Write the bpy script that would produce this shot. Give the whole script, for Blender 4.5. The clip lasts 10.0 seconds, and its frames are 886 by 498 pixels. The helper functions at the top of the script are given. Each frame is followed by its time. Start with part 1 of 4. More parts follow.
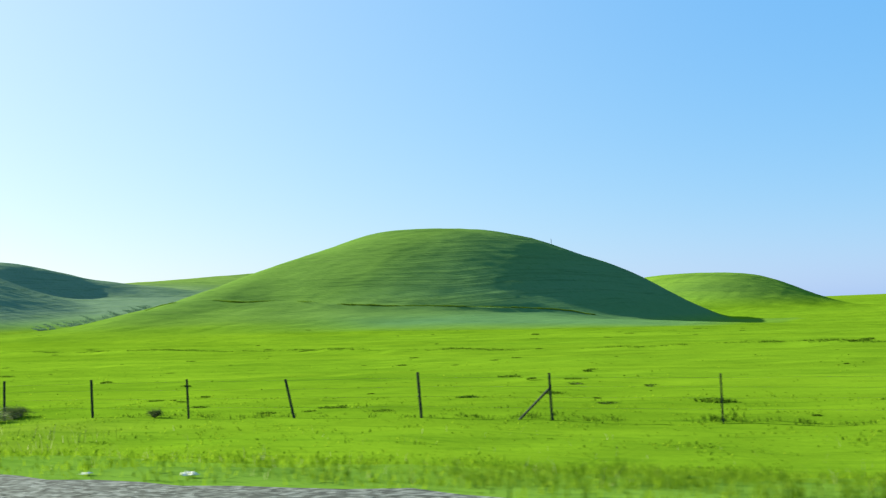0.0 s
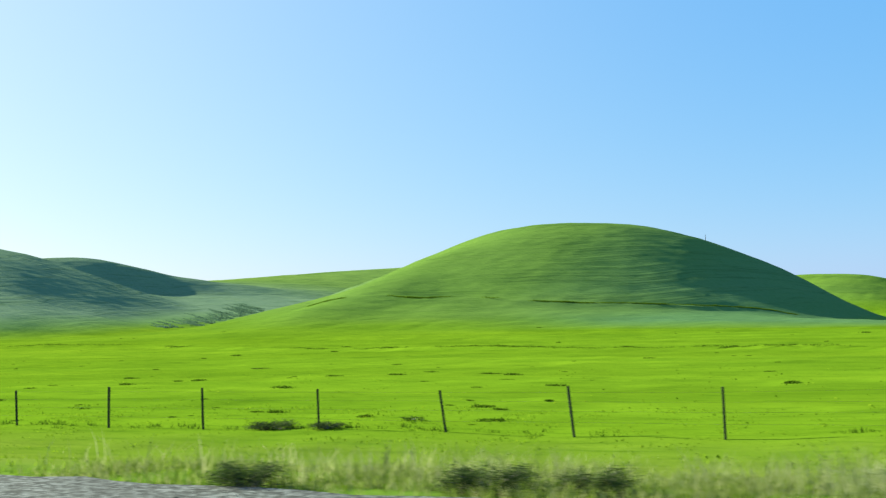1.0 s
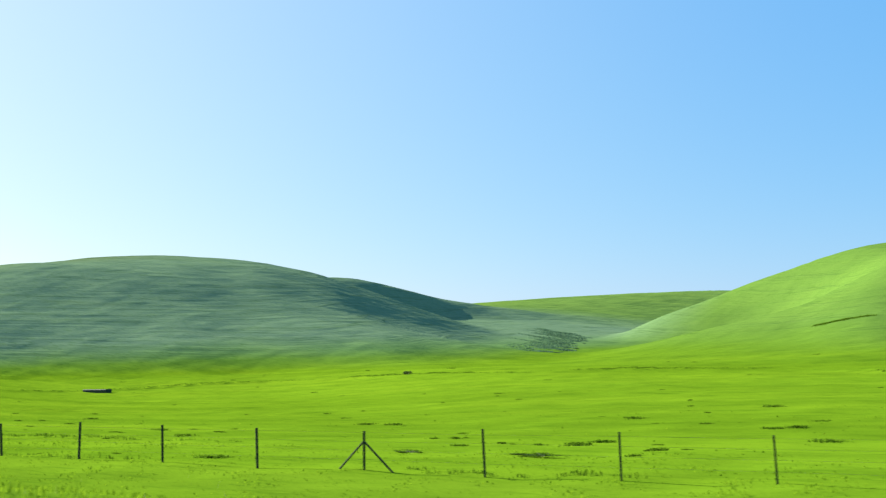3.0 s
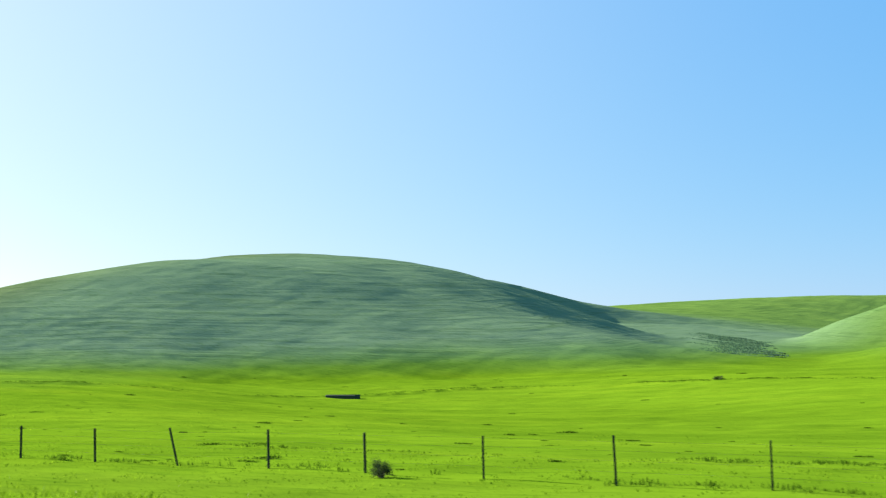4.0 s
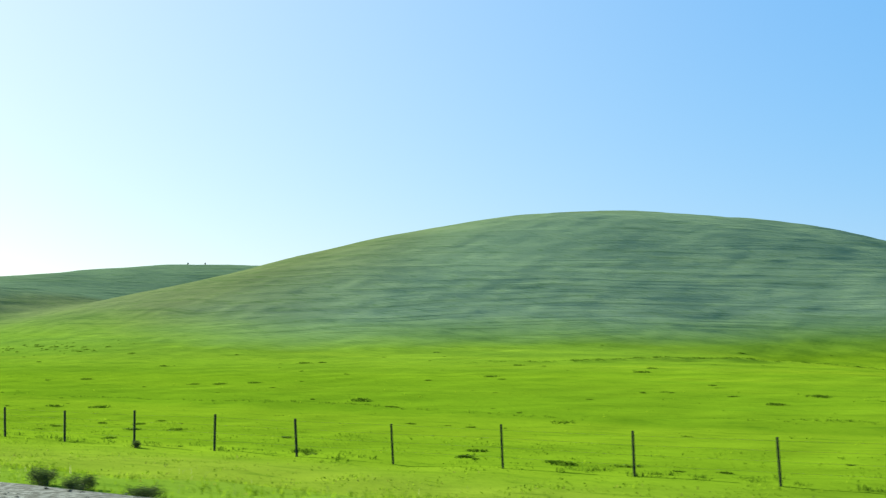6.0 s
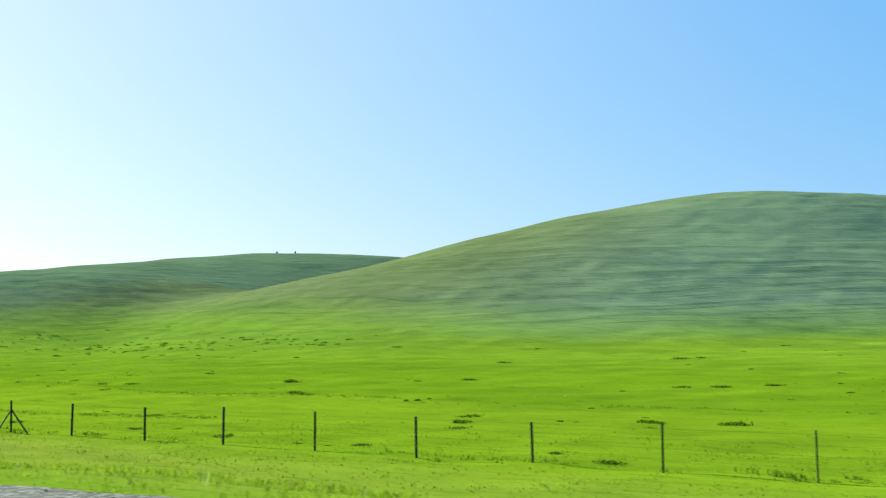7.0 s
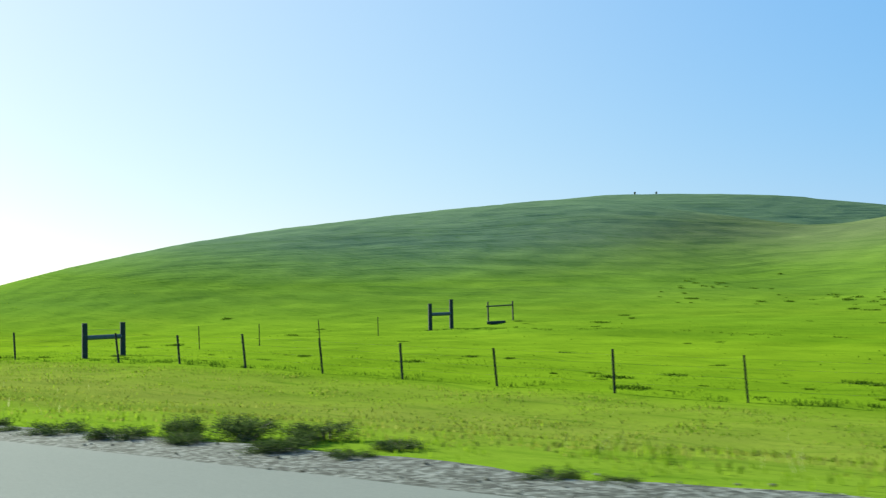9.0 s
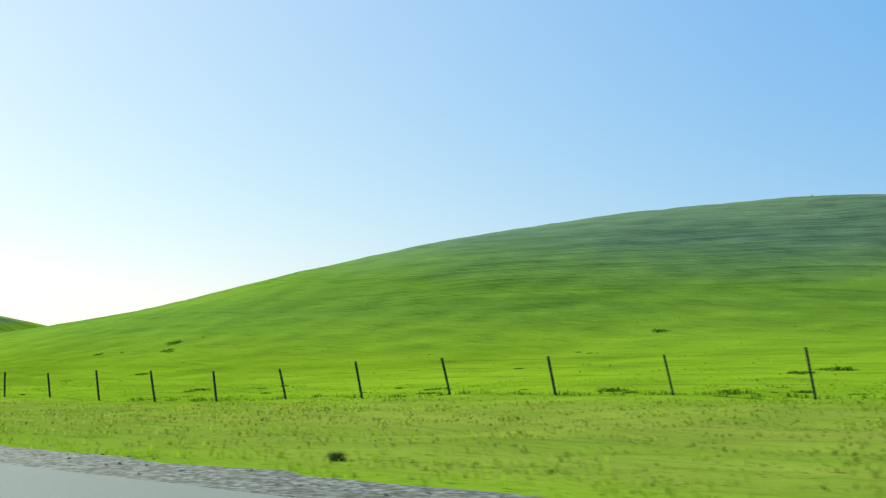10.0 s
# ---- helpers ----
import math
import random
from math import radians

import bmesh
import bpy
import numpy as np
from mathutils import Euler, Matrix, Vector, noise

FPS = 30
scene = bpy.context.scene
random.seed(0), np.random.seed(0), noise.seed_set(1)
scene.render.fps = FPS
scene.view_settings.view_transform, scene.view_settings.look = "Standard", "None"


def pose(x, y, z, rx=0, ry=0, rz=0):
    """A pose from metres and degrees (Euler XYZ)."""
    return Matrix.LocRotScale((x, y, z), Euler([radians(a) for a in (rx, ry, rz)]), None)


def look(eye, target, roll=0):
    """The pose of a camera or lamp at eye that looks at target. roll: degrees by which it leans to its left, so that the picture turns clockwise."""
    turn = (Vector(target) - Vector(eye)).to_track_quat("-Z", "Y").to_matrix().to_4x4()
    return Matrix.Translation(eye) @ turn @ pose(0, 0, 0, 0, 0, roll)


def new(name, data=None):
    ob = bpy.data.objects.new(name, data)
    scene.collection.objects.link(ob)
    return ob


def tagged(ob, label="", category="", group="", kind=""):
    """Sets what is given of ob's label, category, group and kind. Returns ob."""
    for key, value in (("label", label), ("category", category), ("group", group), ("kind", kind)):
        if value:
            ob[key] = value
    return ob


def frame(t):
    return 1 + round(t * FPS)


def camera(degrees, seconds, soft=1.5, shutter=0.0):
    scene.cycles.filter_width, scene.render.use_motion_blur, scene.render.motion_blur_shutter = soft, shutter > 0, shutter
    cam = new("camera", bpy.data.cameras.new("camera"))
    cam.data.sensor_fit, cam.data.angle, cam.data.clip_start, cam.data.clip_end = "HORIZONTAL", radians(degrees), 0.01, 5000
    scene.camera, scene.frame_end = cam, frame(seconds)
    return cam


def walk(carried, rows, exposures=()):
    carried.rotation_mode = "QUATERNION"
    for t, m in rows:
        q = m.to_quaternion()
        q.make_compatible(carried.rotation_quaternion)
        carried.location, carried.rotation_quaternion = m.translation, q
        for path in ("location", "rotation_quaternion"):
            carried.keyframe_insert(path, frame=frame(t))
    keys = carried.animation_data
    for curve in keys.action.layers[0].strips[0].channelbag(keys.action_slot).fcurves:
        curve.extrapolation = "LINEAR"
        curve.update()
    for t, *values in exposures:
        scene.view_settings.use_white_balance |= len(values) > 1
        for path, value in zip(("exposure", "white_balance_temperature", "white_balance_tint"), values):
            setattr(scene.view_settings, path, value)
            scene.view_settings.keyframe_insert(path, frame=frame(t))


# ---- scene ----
cam = camera(42.87, 10.0, soft=1.3, shutter=0.05)

# seconds, x along the road, height, turn to the left, tilt up, lean
DRIVE = [
    (0.0, 15.61, 2.65, 26.12, 3.14, -2.33),
    (0.5, 0.30, 2.65, 25.55, 3.27, -2.16),
    (1.0, -14.96, 2.66, 26.25, 3.36, -1.88),
    (1.5, -30.38, 2.69, 26.44, 3.36, -1.66),
    (2.0, -45.62, 2.71, 26.84, 3.68, -1.52),
    (2.5, -61.12, 2.70, 26.84, 4.43, -1.57),
    (2.7, -68.07, 2.71, 28.15, 4.78, -1.58),
    (4.0, -107.05, 2.69, 31.83, 5.58, -1.10),
    (4.5, -122.42, 2.71, 32.92, 5.58, -0.97),
    (5.0, -138.14, 2.76, 33.57, 5.41, -0.81),
    (5.5, -154.09, 2.75, 34.29, 4.98, -0.85),
    (6.0, -169.61, 2.74, 34.72, 4.61, -0.82),
    (7.5, -216.62, 2.73, 33.96, 4.07, -0.93),
    (8.0, -232.28, 2.71, 35.12, 3.27, -1.46),
    (8.5, -247.94, 2.65, 37.50, 2.85, -1.78),
    (9.0, -263.60, 2.61, 39.64, 2.63, -1.69),
    (9.5, -279.22, 2.62, 40.66, 3.14, -1.51),
    (10.0, -295.50, 2.66, 40.01, 3.60, -1.60),
]


def drive_pose(x, z, turn, tilt, lean):
    a, b = radians(turn), radians(tilt)
    eye = Vector((x, 0.0, z))
    return look(eye, eye + Vector((-math.sin(a) * math.cos(b), math.cos(a) * math.cos(b), math.sin(b))), lean)


STOPS, KELVIN, TINT = 1.58, 5450.0, 12.0     # steady, then a touch darker and cooler at the end
walk(cam, [(t, drive_pose(*r)) for t, *r in DRIVE], [(t, STOPS - d, KELVIN - k, TINT) for t, d, k in ((0.0, 0.0, 0), (7.5, 0.0, 0), (8.5, 0.08, 60), (9.5, 0.18, 140), (10.0, 0.22, 150))])

# ---- daylight: sun low on the left, a little beyond the hills ----
SUN_TURN, SUN_HEIGHT = 88.0, 22.0          # degrees left of straight out, degrees above the horizon
world = bpy.data.worlds.new("sky")
scene.world = world
world.use_nodes = True
wn = world.node_tree.nodes
sky = wn.new("ShaderNodeTexSky")
sky.sky_type = "NISHITA"
sky.sun_disc = False
sky.sun_elevation = radians(SUN_HEIGHT)
sky.sun_rotation = radians(-SUN_TURN)
sky.air_density, sky.dust_density, sky.ozone_density = 1.0, 0.32, 0.9
wn["Background"].inputs["Strength"].default_value = 0.0498
sa, se = radians(SUN_TURN), radians(SUN_HEIGHT)
to_sun = Vector((-math.sin(sa) * math.cos(se), math.cos(sa) * math.cos(se), math.sin(se)))
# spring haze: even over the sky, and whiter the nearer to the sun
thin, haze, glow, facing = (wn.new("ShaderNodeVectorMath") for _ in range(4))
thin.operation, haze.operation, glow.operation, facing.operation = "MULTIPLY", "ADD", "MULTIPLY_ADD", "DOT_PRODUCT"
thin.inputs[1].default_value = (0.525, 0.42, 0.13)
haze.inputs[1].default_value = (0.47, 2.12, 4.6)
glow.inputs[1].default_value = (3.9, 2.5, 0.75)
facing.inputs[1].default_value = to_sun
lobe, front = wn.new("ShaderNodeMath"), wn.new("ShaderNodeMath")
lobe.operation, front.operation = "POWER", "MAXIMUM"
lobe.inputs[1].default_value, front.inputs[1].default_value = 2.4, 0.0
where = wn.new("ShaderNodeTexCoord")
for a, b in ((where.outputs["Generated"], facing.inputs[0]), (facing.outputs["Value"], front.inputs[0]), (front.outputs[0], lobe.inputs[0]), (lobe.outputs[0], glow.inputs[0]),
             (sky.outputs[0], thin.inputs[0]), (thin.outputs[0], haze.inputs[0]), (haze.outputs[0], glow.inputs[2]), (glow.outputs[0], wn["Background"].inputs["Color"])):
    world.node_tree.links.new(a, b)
sun_data = bpy.data.lights.new("sun", "SUN")
sun_data.energy, sun_data.angle, sun_data.color = 5.5, radians(0.53), (1.0, 0.92, 0.58)
sun = new("sun", sun_data)
sun.matrix_world = look(to_sun * 100, (0, 0, 0))

# ---- materials ----


class Nodes:
    """A small helper to wire a node material."""

    def __init__(self, name, rough=0.8, metal=0.0, spec=0.3):
        self.mat = bpy.data.materials.new(name)
        self.mat.use_nodes = True
        self.tree = self.mat.node_tree
        self.bsdf = self.tree.nodes["Principled BSDF"]
        self.bsdf.inputs["Roughness"].default_value = rough
        self.bsdf.inputs["Metallic"].default_value = metal
        self.bsdf.inputs["Specular IOR Level"].default_value = spec

    def add(self, kind, **values):
        node = self.tree.nodes.new(kind)
        for key, value in values.items():
            node.inputs[key].default_value = value
        return node

    def link(self, a, b):
        self.tree.links.new(a, b)

    def coords(self, sx=1.0, sy=1.0, sz=1.0):
        geo = self.add("ShaderNodeNewGeometry")
        mul = self.add("ShaderNodeVectorMath")
        mul.operation = "MULTIPLY"
        self.link(geo.outputs["Position"], mul.inputs[0])
        mul.inputs[1].default_value = (sx, sy, sz)
        return mul.outputs[0]

    def noise(self, scale, vec, detail=4.0, rough=0.55):
        n = self.add("ShaderNodeTexNoise", Scale=scale, Detail=detail, Roughness=rough)
        self.link(vec, n.inputs["Vector"])
        return n.outputs["Fac"]

    def ramp(self, fac, stops):
        r = self.add("ShaderNodeValToRGB")
        els = r.color_ramp.elements
        while len(els) < len(stops):
            els.new(0.5)
        for el, (p, c) in zip(els, stops):
            el.position, el.color = p, (*c, 1.0)
        self.link(fac, r.inputs["Fac"])
        return r.outputs["Color"]

    def mix(self, fac, a, b, mode="MIX"):
        m = self.add("ShaderNodeMix")
        m.data_type, m.blend_type = "RGBA", mode
        for sock, v in ((m.inputs[0], fac), (m.inputs[6], a), (m.inputs[7], b)):
            if isinstance(v, (int, float)):
                sock.default_value = v
            elif isinstance(v, tuple):
                sock.default_value = (*v, 1.0)
            else:
                self.link(v, sock)
        return m.outputs[2]

    def math(self, op, a, b):
        m = self.add("ShaderNodeMath")
        m.operation = op
        for sock, v in zip(m.inputs, (a, b)):
            if isinstance(v, (int, float)):
                sock.default_value = v
            else:
                self.link(v, sock)
        return m.outputs[0]

    def bump(self, height, strength, distance):
        b = self.add("ShaderNodeBump", Strength=strength, Distance=distance)
        self.link(height, b.inputs["Height"])
        self.link(b.outputs[0], self.bsdf.inputs["Normal"])

    def colour(self, c):
        if isinstance(c, tuple):
            self.bsdf.inputs["Base Color"].default_value = (*c, 1.0)
        else:
            self.link(c, self.bsdf.inputs["Base Color"])
        return self


def plain(name, colour, rough=0.7, metal=0.0, grain=30.0, depth=0.25, bump=0.002):
    n = Nodes(name, rough, metal)
    f = n.noise(grain, n.coords(), 5.0)
    g = n.noise(grain * 0.13, n.coords(), 3.0)
    dark = tuple(c * (1 - depth) for c in colour)
    lite = tuple(min(1.0, c * (1 + depth)) for c in colour)
    col = n.mix(g, n.ramp(f, [(0.3, dark), (0.7, lite)]), tuple(c * (1 - depth * 0.6) for c in colour))
    n.colour(col)
    n.bump(f, 0.6, bump)
    return n.mat


def grass_material():
    n = Nodes("meadow_grass", 0.95, 0.0, 0.0)
    pos = n.coords()
    flat = n.coords(0.16, 1.0, 1.0)
    big = n.noise(0.02, pos, 3.0)
    mid = n.noise(0.22, flat, 6.0, 0.62)
    fine = n.noise(2.6, flat, 5.0, 0.7)
    lush = n.ramp(mid, [(0.30, (0.106, 0.176, 0.004)), (0.50, (0.143, 0.226, 0.005)), (0.72, (0.176, 0.252, 0.006))])
    # grey-teal tone of the shaded hill faces, painted as a grass colour
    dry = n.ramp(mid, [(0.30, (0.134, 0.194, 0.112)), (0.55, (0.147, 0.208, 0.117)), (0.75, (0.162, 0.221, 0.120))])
    xyz = n.add("ShaderNodeSeparateXYZ")
    n.link(pos, xyz.inputs[0])
    # height mask: shade of the upper hill faces, put into the grass colour
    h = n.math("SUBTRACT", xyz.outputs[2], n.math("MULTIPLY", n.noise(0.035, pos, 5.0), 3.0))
    # westwards this shade tone starts higher up the slope
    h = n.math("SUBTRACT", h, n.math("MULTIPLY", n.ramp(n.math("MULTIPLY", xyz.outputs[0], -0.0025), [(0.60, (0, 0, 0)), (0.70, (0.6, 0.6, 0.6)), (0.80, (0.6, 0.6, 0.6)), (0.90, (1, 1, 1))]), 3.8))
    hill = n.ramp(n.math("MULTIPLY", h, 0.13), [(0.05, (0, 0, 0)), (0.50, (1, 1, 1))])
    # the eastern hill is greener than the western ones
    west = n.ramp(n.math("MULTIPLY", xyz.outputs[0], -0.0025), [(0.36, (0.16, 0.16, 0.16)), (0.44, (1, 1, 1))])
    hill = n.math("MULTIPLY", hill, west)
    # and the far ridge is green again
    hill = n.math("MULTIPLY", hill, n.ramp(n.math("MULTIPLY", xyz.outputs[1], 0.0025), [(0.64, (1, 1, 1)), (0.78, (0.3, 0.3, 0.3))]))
    # the broad hill's sunlit western flank is painted olive, not shade grey
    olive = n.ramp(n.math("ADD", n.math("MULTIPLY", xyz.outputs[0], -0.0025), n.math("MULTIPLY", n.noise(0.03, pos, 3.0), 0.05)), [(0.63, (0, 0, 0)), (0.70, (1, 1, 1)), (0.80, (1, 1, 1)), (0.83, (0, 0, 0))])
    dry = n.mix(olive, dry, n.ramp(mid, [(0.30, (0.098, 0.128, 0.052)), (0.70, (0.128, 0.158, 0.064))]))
    # the westernmost hill's shaded top is painted darker still
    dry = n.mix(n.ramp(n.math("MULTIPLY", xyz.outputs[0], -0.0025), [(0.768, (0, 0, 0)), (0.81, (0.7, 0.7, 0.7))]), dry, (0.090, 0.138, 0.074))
    lush = n.mix(n.ramp(big, [(0.45, (0, 0, 0)), (0.65, (0.4, 0.4, 0.4))]), lush, (0.148, 0.2294, 0.00444))
    east = n.ramp(n.math("MULTIPLY", xyz.outputs[0], -0.0025), [(0.12, (0.8, 0.8, 0.8)), (0.42, (0, 0, 0))])
    lush = n.mix(east, lush, n.ramp(mid, [(0.30, (0.092, 0.172, 0.004)), (0.72, (0.148, 0.246, 0.006))]))
    # broad drifts of ranker, darker grass across the level ground
    drift = n.ramp(n.noise(0.055, n.coords(0.22, 1.0, 0.3), 4.0, 0.6), [(0.44, (0, 0, 0)), (0.58, (0.36, 0.36, 0.36))])
    lush = n.mix(drift, lush, (0.08732, 0.1517, 0.00222))
    # darker green beyond the second low bank
    by = n.math("MULTIPLY", n.math("ADD", n.math("ADD", xyz.outputs[1], n.math("MULTIPLY", n.math("ADD", xyz.outputs[0], 290.0), 0.06)), n.math("MULTIPLY", n.noise(0.05, pos, 3.0), 1.4)), 0.01)
    rank = n.math("MULTIPLY", n.ramp(by, [(0.417, (0, 0, 0)), (0.426, (1, 1, 1)), (0.58, (0.9, 0.9, 0.9)), (0.80, (0, 0, 0))]),
                  n.ramp(n.math("MULTIPLY", xyz.outputs[0], -0.0025), [(0.40, (0, 0, 0)), (0.46, (0.48, 0.48, 0.48)), (0.70, (0.48, 0.48, 0.48)), (0.76, (0.1, 0.1, 0.1))]))
    lush = n.mix(rank, lush, (0.0777, 0.1517, 0.00222))
    # slope grass; blue paints in shade, above all the eastern hill's far side
    # the same shade colour also runs over the level ground at the foot
    foot_shade = n.math("MULTIPLY", n.ramp(n.math("MULTIPLY", xyz.outputs[1], 0.0025), [(0.29, (0, 0, 0)), (0.34, (1, 1, 1)), (0.56, (1, 1, 1)), (0.62, (0, 0, 0))]),
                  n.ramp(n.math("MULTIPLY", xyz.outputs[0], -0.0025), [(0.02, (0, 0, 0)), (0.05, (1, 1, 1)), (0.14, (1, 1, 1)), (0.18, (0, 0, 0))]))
    rise = n.math("ADD", xyz.outputs[2], n.math("MULTIPLY", foot_shade, 2.8))
    sward_shade = n.math("MULTIPLY", n.ramp(n.math("MULTIPLY", rise, 0.1), [(0.06, (0, 0, 0)), (0.32, (1, 1, 1))]),
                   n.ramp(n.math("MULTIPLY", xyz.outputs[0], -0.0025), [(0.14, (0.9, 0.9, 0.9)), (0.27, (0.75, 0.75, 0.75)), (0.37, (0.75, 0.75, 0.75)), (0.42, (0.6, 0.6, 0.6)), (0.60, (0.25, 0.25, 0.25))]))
    sward_shade = n.math("MULTIPLY", sward_shade, n.ramp(n.math("MULTIPLY", xyz.outputs[1], 0.0025), [(0.62, (1, 1, 1)), (0.68, (0.2, 0.2, 0.2))]))
    lush = n.mix(sward_shade, lush, n.ramp(n.math("MULTIPLY", xyz.outputs[0], -0.0025), [(0.13, (0.090, 0.172, 0.068)), (0.20, (0.090, 0.162, 0.014)), (0.37, (0.084, 0.150, 0.012)), (0.42, (0.090, 0.172, 0.060))]))
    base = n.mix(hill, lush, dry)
    # a greyer apron below the old terrace of the eastern hill
    apron = n.math("MULTIPLY", n.ramp(n.math("MULTIPLY", xyz.outputs[2], 0.1), [(0.16, (0, 0, 0)), (0.26, (0.5, 0.5, 0.5)), (0.46, (0.5, 0.5, 0.5)), (0.56, (0, 0, 0))]),
                   n.math("MULTIPLY", n.ramp(n.math("MULTIPLY", xyz.outputs[0], -0.0025), [(0.19, (1, 1, 1)), (0.26, (0, 0, 0))]), n.ramp(n.math("MULTIPLY", xyz.outputs[1], 0.0025), [(0.385, (1, 1, 1)), (0.43, (0, 0, 0))])))
    base = n.mix(apron, base, (0.110, 0.176, 0.036))
    # the verge has gone to hay towards the west
    hay = n.math("MULTIPLY", n.ramp(n.math("MULTIPLY", xyz.outputs[0], -0.0025), [(0.0, (0, 0, 0)), (0.03, (0.7, 0.7, 0.7)), (0.10, (0.55, 0.55, 0.55)), (0.17, (0.1, 0.1, 0.1)), (0.40, (0.15, 0.15, 0.15)), (0.62, (1, 1, 1))]),
                 n.ramp(n.math("MULTIPLY", n.math("ADD", xyz.outputs[1], n.math("MULTIPLY", n.noise(0.25, flat, 4.0), 5.0)), 0.025), [(0.24, (0, 0, 0)), (0.32, (1, 1, 1)), (0.56, (1, 1, 1)), (0.66, (0, 0, 0))]))
    base = n.mix(n.math("MULTIPLY", hay, n.ramp(mid, [(0.3, (0.35, 0.35, 0.35)), (0.6, (0.9, 0.9, 0.9))])), base, (0.158, 0.186, 0.025))
    # cattle paths that follow the contours
    comb = n.add("ShaderNodeCombineXYZ")
    n.link(n.math("MULTIPLY", n.math("ADD", xyz.outputs[2], n.math("MULTIPLY", n.noise(0.012, pos, 3.0), 9.0)), 1.45), comb.inputs[2])
    n.link(n.math("MULTIPLY", xyz.outputs[0], 0.022), comb.inputs[0])
    n.link(n.math("MULTIPLY", xyz.outputs[1], 0.022), comb.inputs[1])
    track = n.noise(1.15, comb.outputs[0], 3.0, 0.62)
    slope = n.ramp(n.math("MULTIPLY", xyz.outputs[2], 0.1), [(0.15, (0, 0, 0)), (0.4, (1, 1, 1))])
    dark = n.ramp(track, [(0.565, (0, 0, 0)), (0.60, (1, 1, 1)), (0.635, (0, 0, 0))])
    pale = n.ramp(track, [(0.635, (0, 0, 0)), (0.655, (1, 1, 1)), (0.69, (0, 0, 0))])
    base = n.mix(n.math("MULTIPLY", dark, n.math("MULTIPLY", slope, 0.42)), base, (0.0333, 0.074, 0.01628))
    base = n.mix(n.math("MULTIPLY", pale, n.math("MULTIPLY", slope, 0.18)), base, (0.1406, 0.1924, 0.0518))
    col = n.mix(n.ramp(fine, [(0.32, (0.42, 0.42, 0.42)), (0.48, (0, 0, 0))]), base, (0.037, 0.0925, 0.00296))
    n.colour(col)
    paths = n.math("MULTIPLY", n.math("MULTIPLY", track, slope), 2.6)
    n.bump(n.math("ADD", n.math("ADD", fine, n.math("MULTIPLY", mid, 0.5)), paths), 0.7, 0.12)
    return n.mat


def road_material():
    n = Nodes("worn_asphalt", 0.95, 0.0, 0.05)
    pos = n.coords()
    f = n.noise(60.0, pos, 4.0, 0.7)
    g = n.noise(0.5, n.coords(0.15, 1.0, 1.0), 5.0)
    a = n.ramp(f, [(0.35, (0.122, 0.131, 0.116)), (0.65, (0.167, 0.178, 0.158))])
    b = n.ramp(f, [(0.35, (0.144, 0.154, 0.136)), (0.65, (0.194, 0.206, 0.186))])
    n.colour(n.mix(g, a, b))
    n.bump(f, 0.5, 0.004)
    return n.mat


def gravel_material():
    n = Nodes("road_gravel", 0.95, 0.0, 0.08)
    pos = n.coords()
    v = n.add("ShaderNodeTexVoronoi", Scale=20.0)
    n.link(pos, v.inputs["Vector"])
    g = n.noise(0.8, pos, 5.0)
    stone = n.ramp(v.outputs["Color"], [(0.2, (0.030, 0.033, 0.026)), (0.5, (0.088, 0.094, 0.078)), (0.85, (0.230, 0.240, 0.212))])
    n.colour(n.mix(n.math("MULTIPLY", g, 0.6), stone, (0.0666, 0.06512, 0.06068)))
    n.bump(v.outputs["Distance"], 0.5, 0.012)
    return n.mat


def blade_material(name, low, mid, high):
    n = Nodes(name, 0.9, 0.0, 0.0)
    geo = n.add("ShaderNodeNewGeometry")
    n.colour(n.ramp(geo.outputs["Random Per Island"], [(0.0, low), (0.5, mid), (1.0, high)]))
    trans = n.add("ShaderNodeBsdfTranslucent")
    n.link(n.bsdf.inputs["Base Color"].links[0].from_socket, trans.inputs["Color"])
    m = n.add("ShaderNodeMixShader")
    m.inputs[0].default_value = 0.5
    n.link(n.bsdf.outputs[0], m.inputs[1])
    n.link(trans.outputs[0], m.inputs[2])
    n.link(m.outputs[0], n.tree.nodes["Material Output"].inputs["Surface"])
    return n.mat


GRASS = grass_material()
ROAD = road_material()
GRAVEL = gravel_material()
POST_STEEL = plain("weathered_post_steel", (0.020, 0.029, 0.021), 0.9, 0.0, 40.0, 0.4)
WIRE_STEEL = plain("wire_steel", (0.16, 0.16, 0.15), 0.5, 0.8, 60.0, 0.3)
OLD_TIMBER = plain("tarred_timber", (0.020, 0.036, 0.036), 0.8, 0.0, 14.0, 0.45, 0.006)
RAIL_TIMBER = plain("grey_timber_rail", (0.075, 0.105, 0.115), 0.8, 0.0, 18.0, 0.4, 0.005)
PIPE = plain("rusty_pipe", (0.075, 0.082, 0.040), 0.7, 0.2, 25.0, 0.4)
TROUGH = plain("dark_trough_steel", (0.016, 0.034, 0.026), 0.55, 0.3, 12.0, 0.4)
WATER = plain("trough_water", (0.01, 0.02, 0.02), 0.08, 0.0, 3.0, 0.2, 0.001)
TWIG = plain("dry_twig", (0.20, 0.175, 0.13), 0.85, 0.0, 20.0, 0.35)
PAPER = plain("white_litter", (0.66, 0.63, 0.55), 0.6, 0.0, 9.0, 0.1)
GREEN_BLADES = blade_material("verge_grass", (0.098, 0.172, 0.003), (0.138, 0.226, 0.004), (0.176, 0.259, 0.008))
STRAW_BLADES = blade_material("straw_grass", (0.1258, 0.1776, 0.0296), (0.222, 0.259, 0.074), (0.37, 0.37, 0.1924))
SHRUB_LEAVES = blade_material("shrub_leaf", (0.020, 0.037, 0.010), (0.042, 0.068, 0.018), (0.094, 0.126, 0.040))
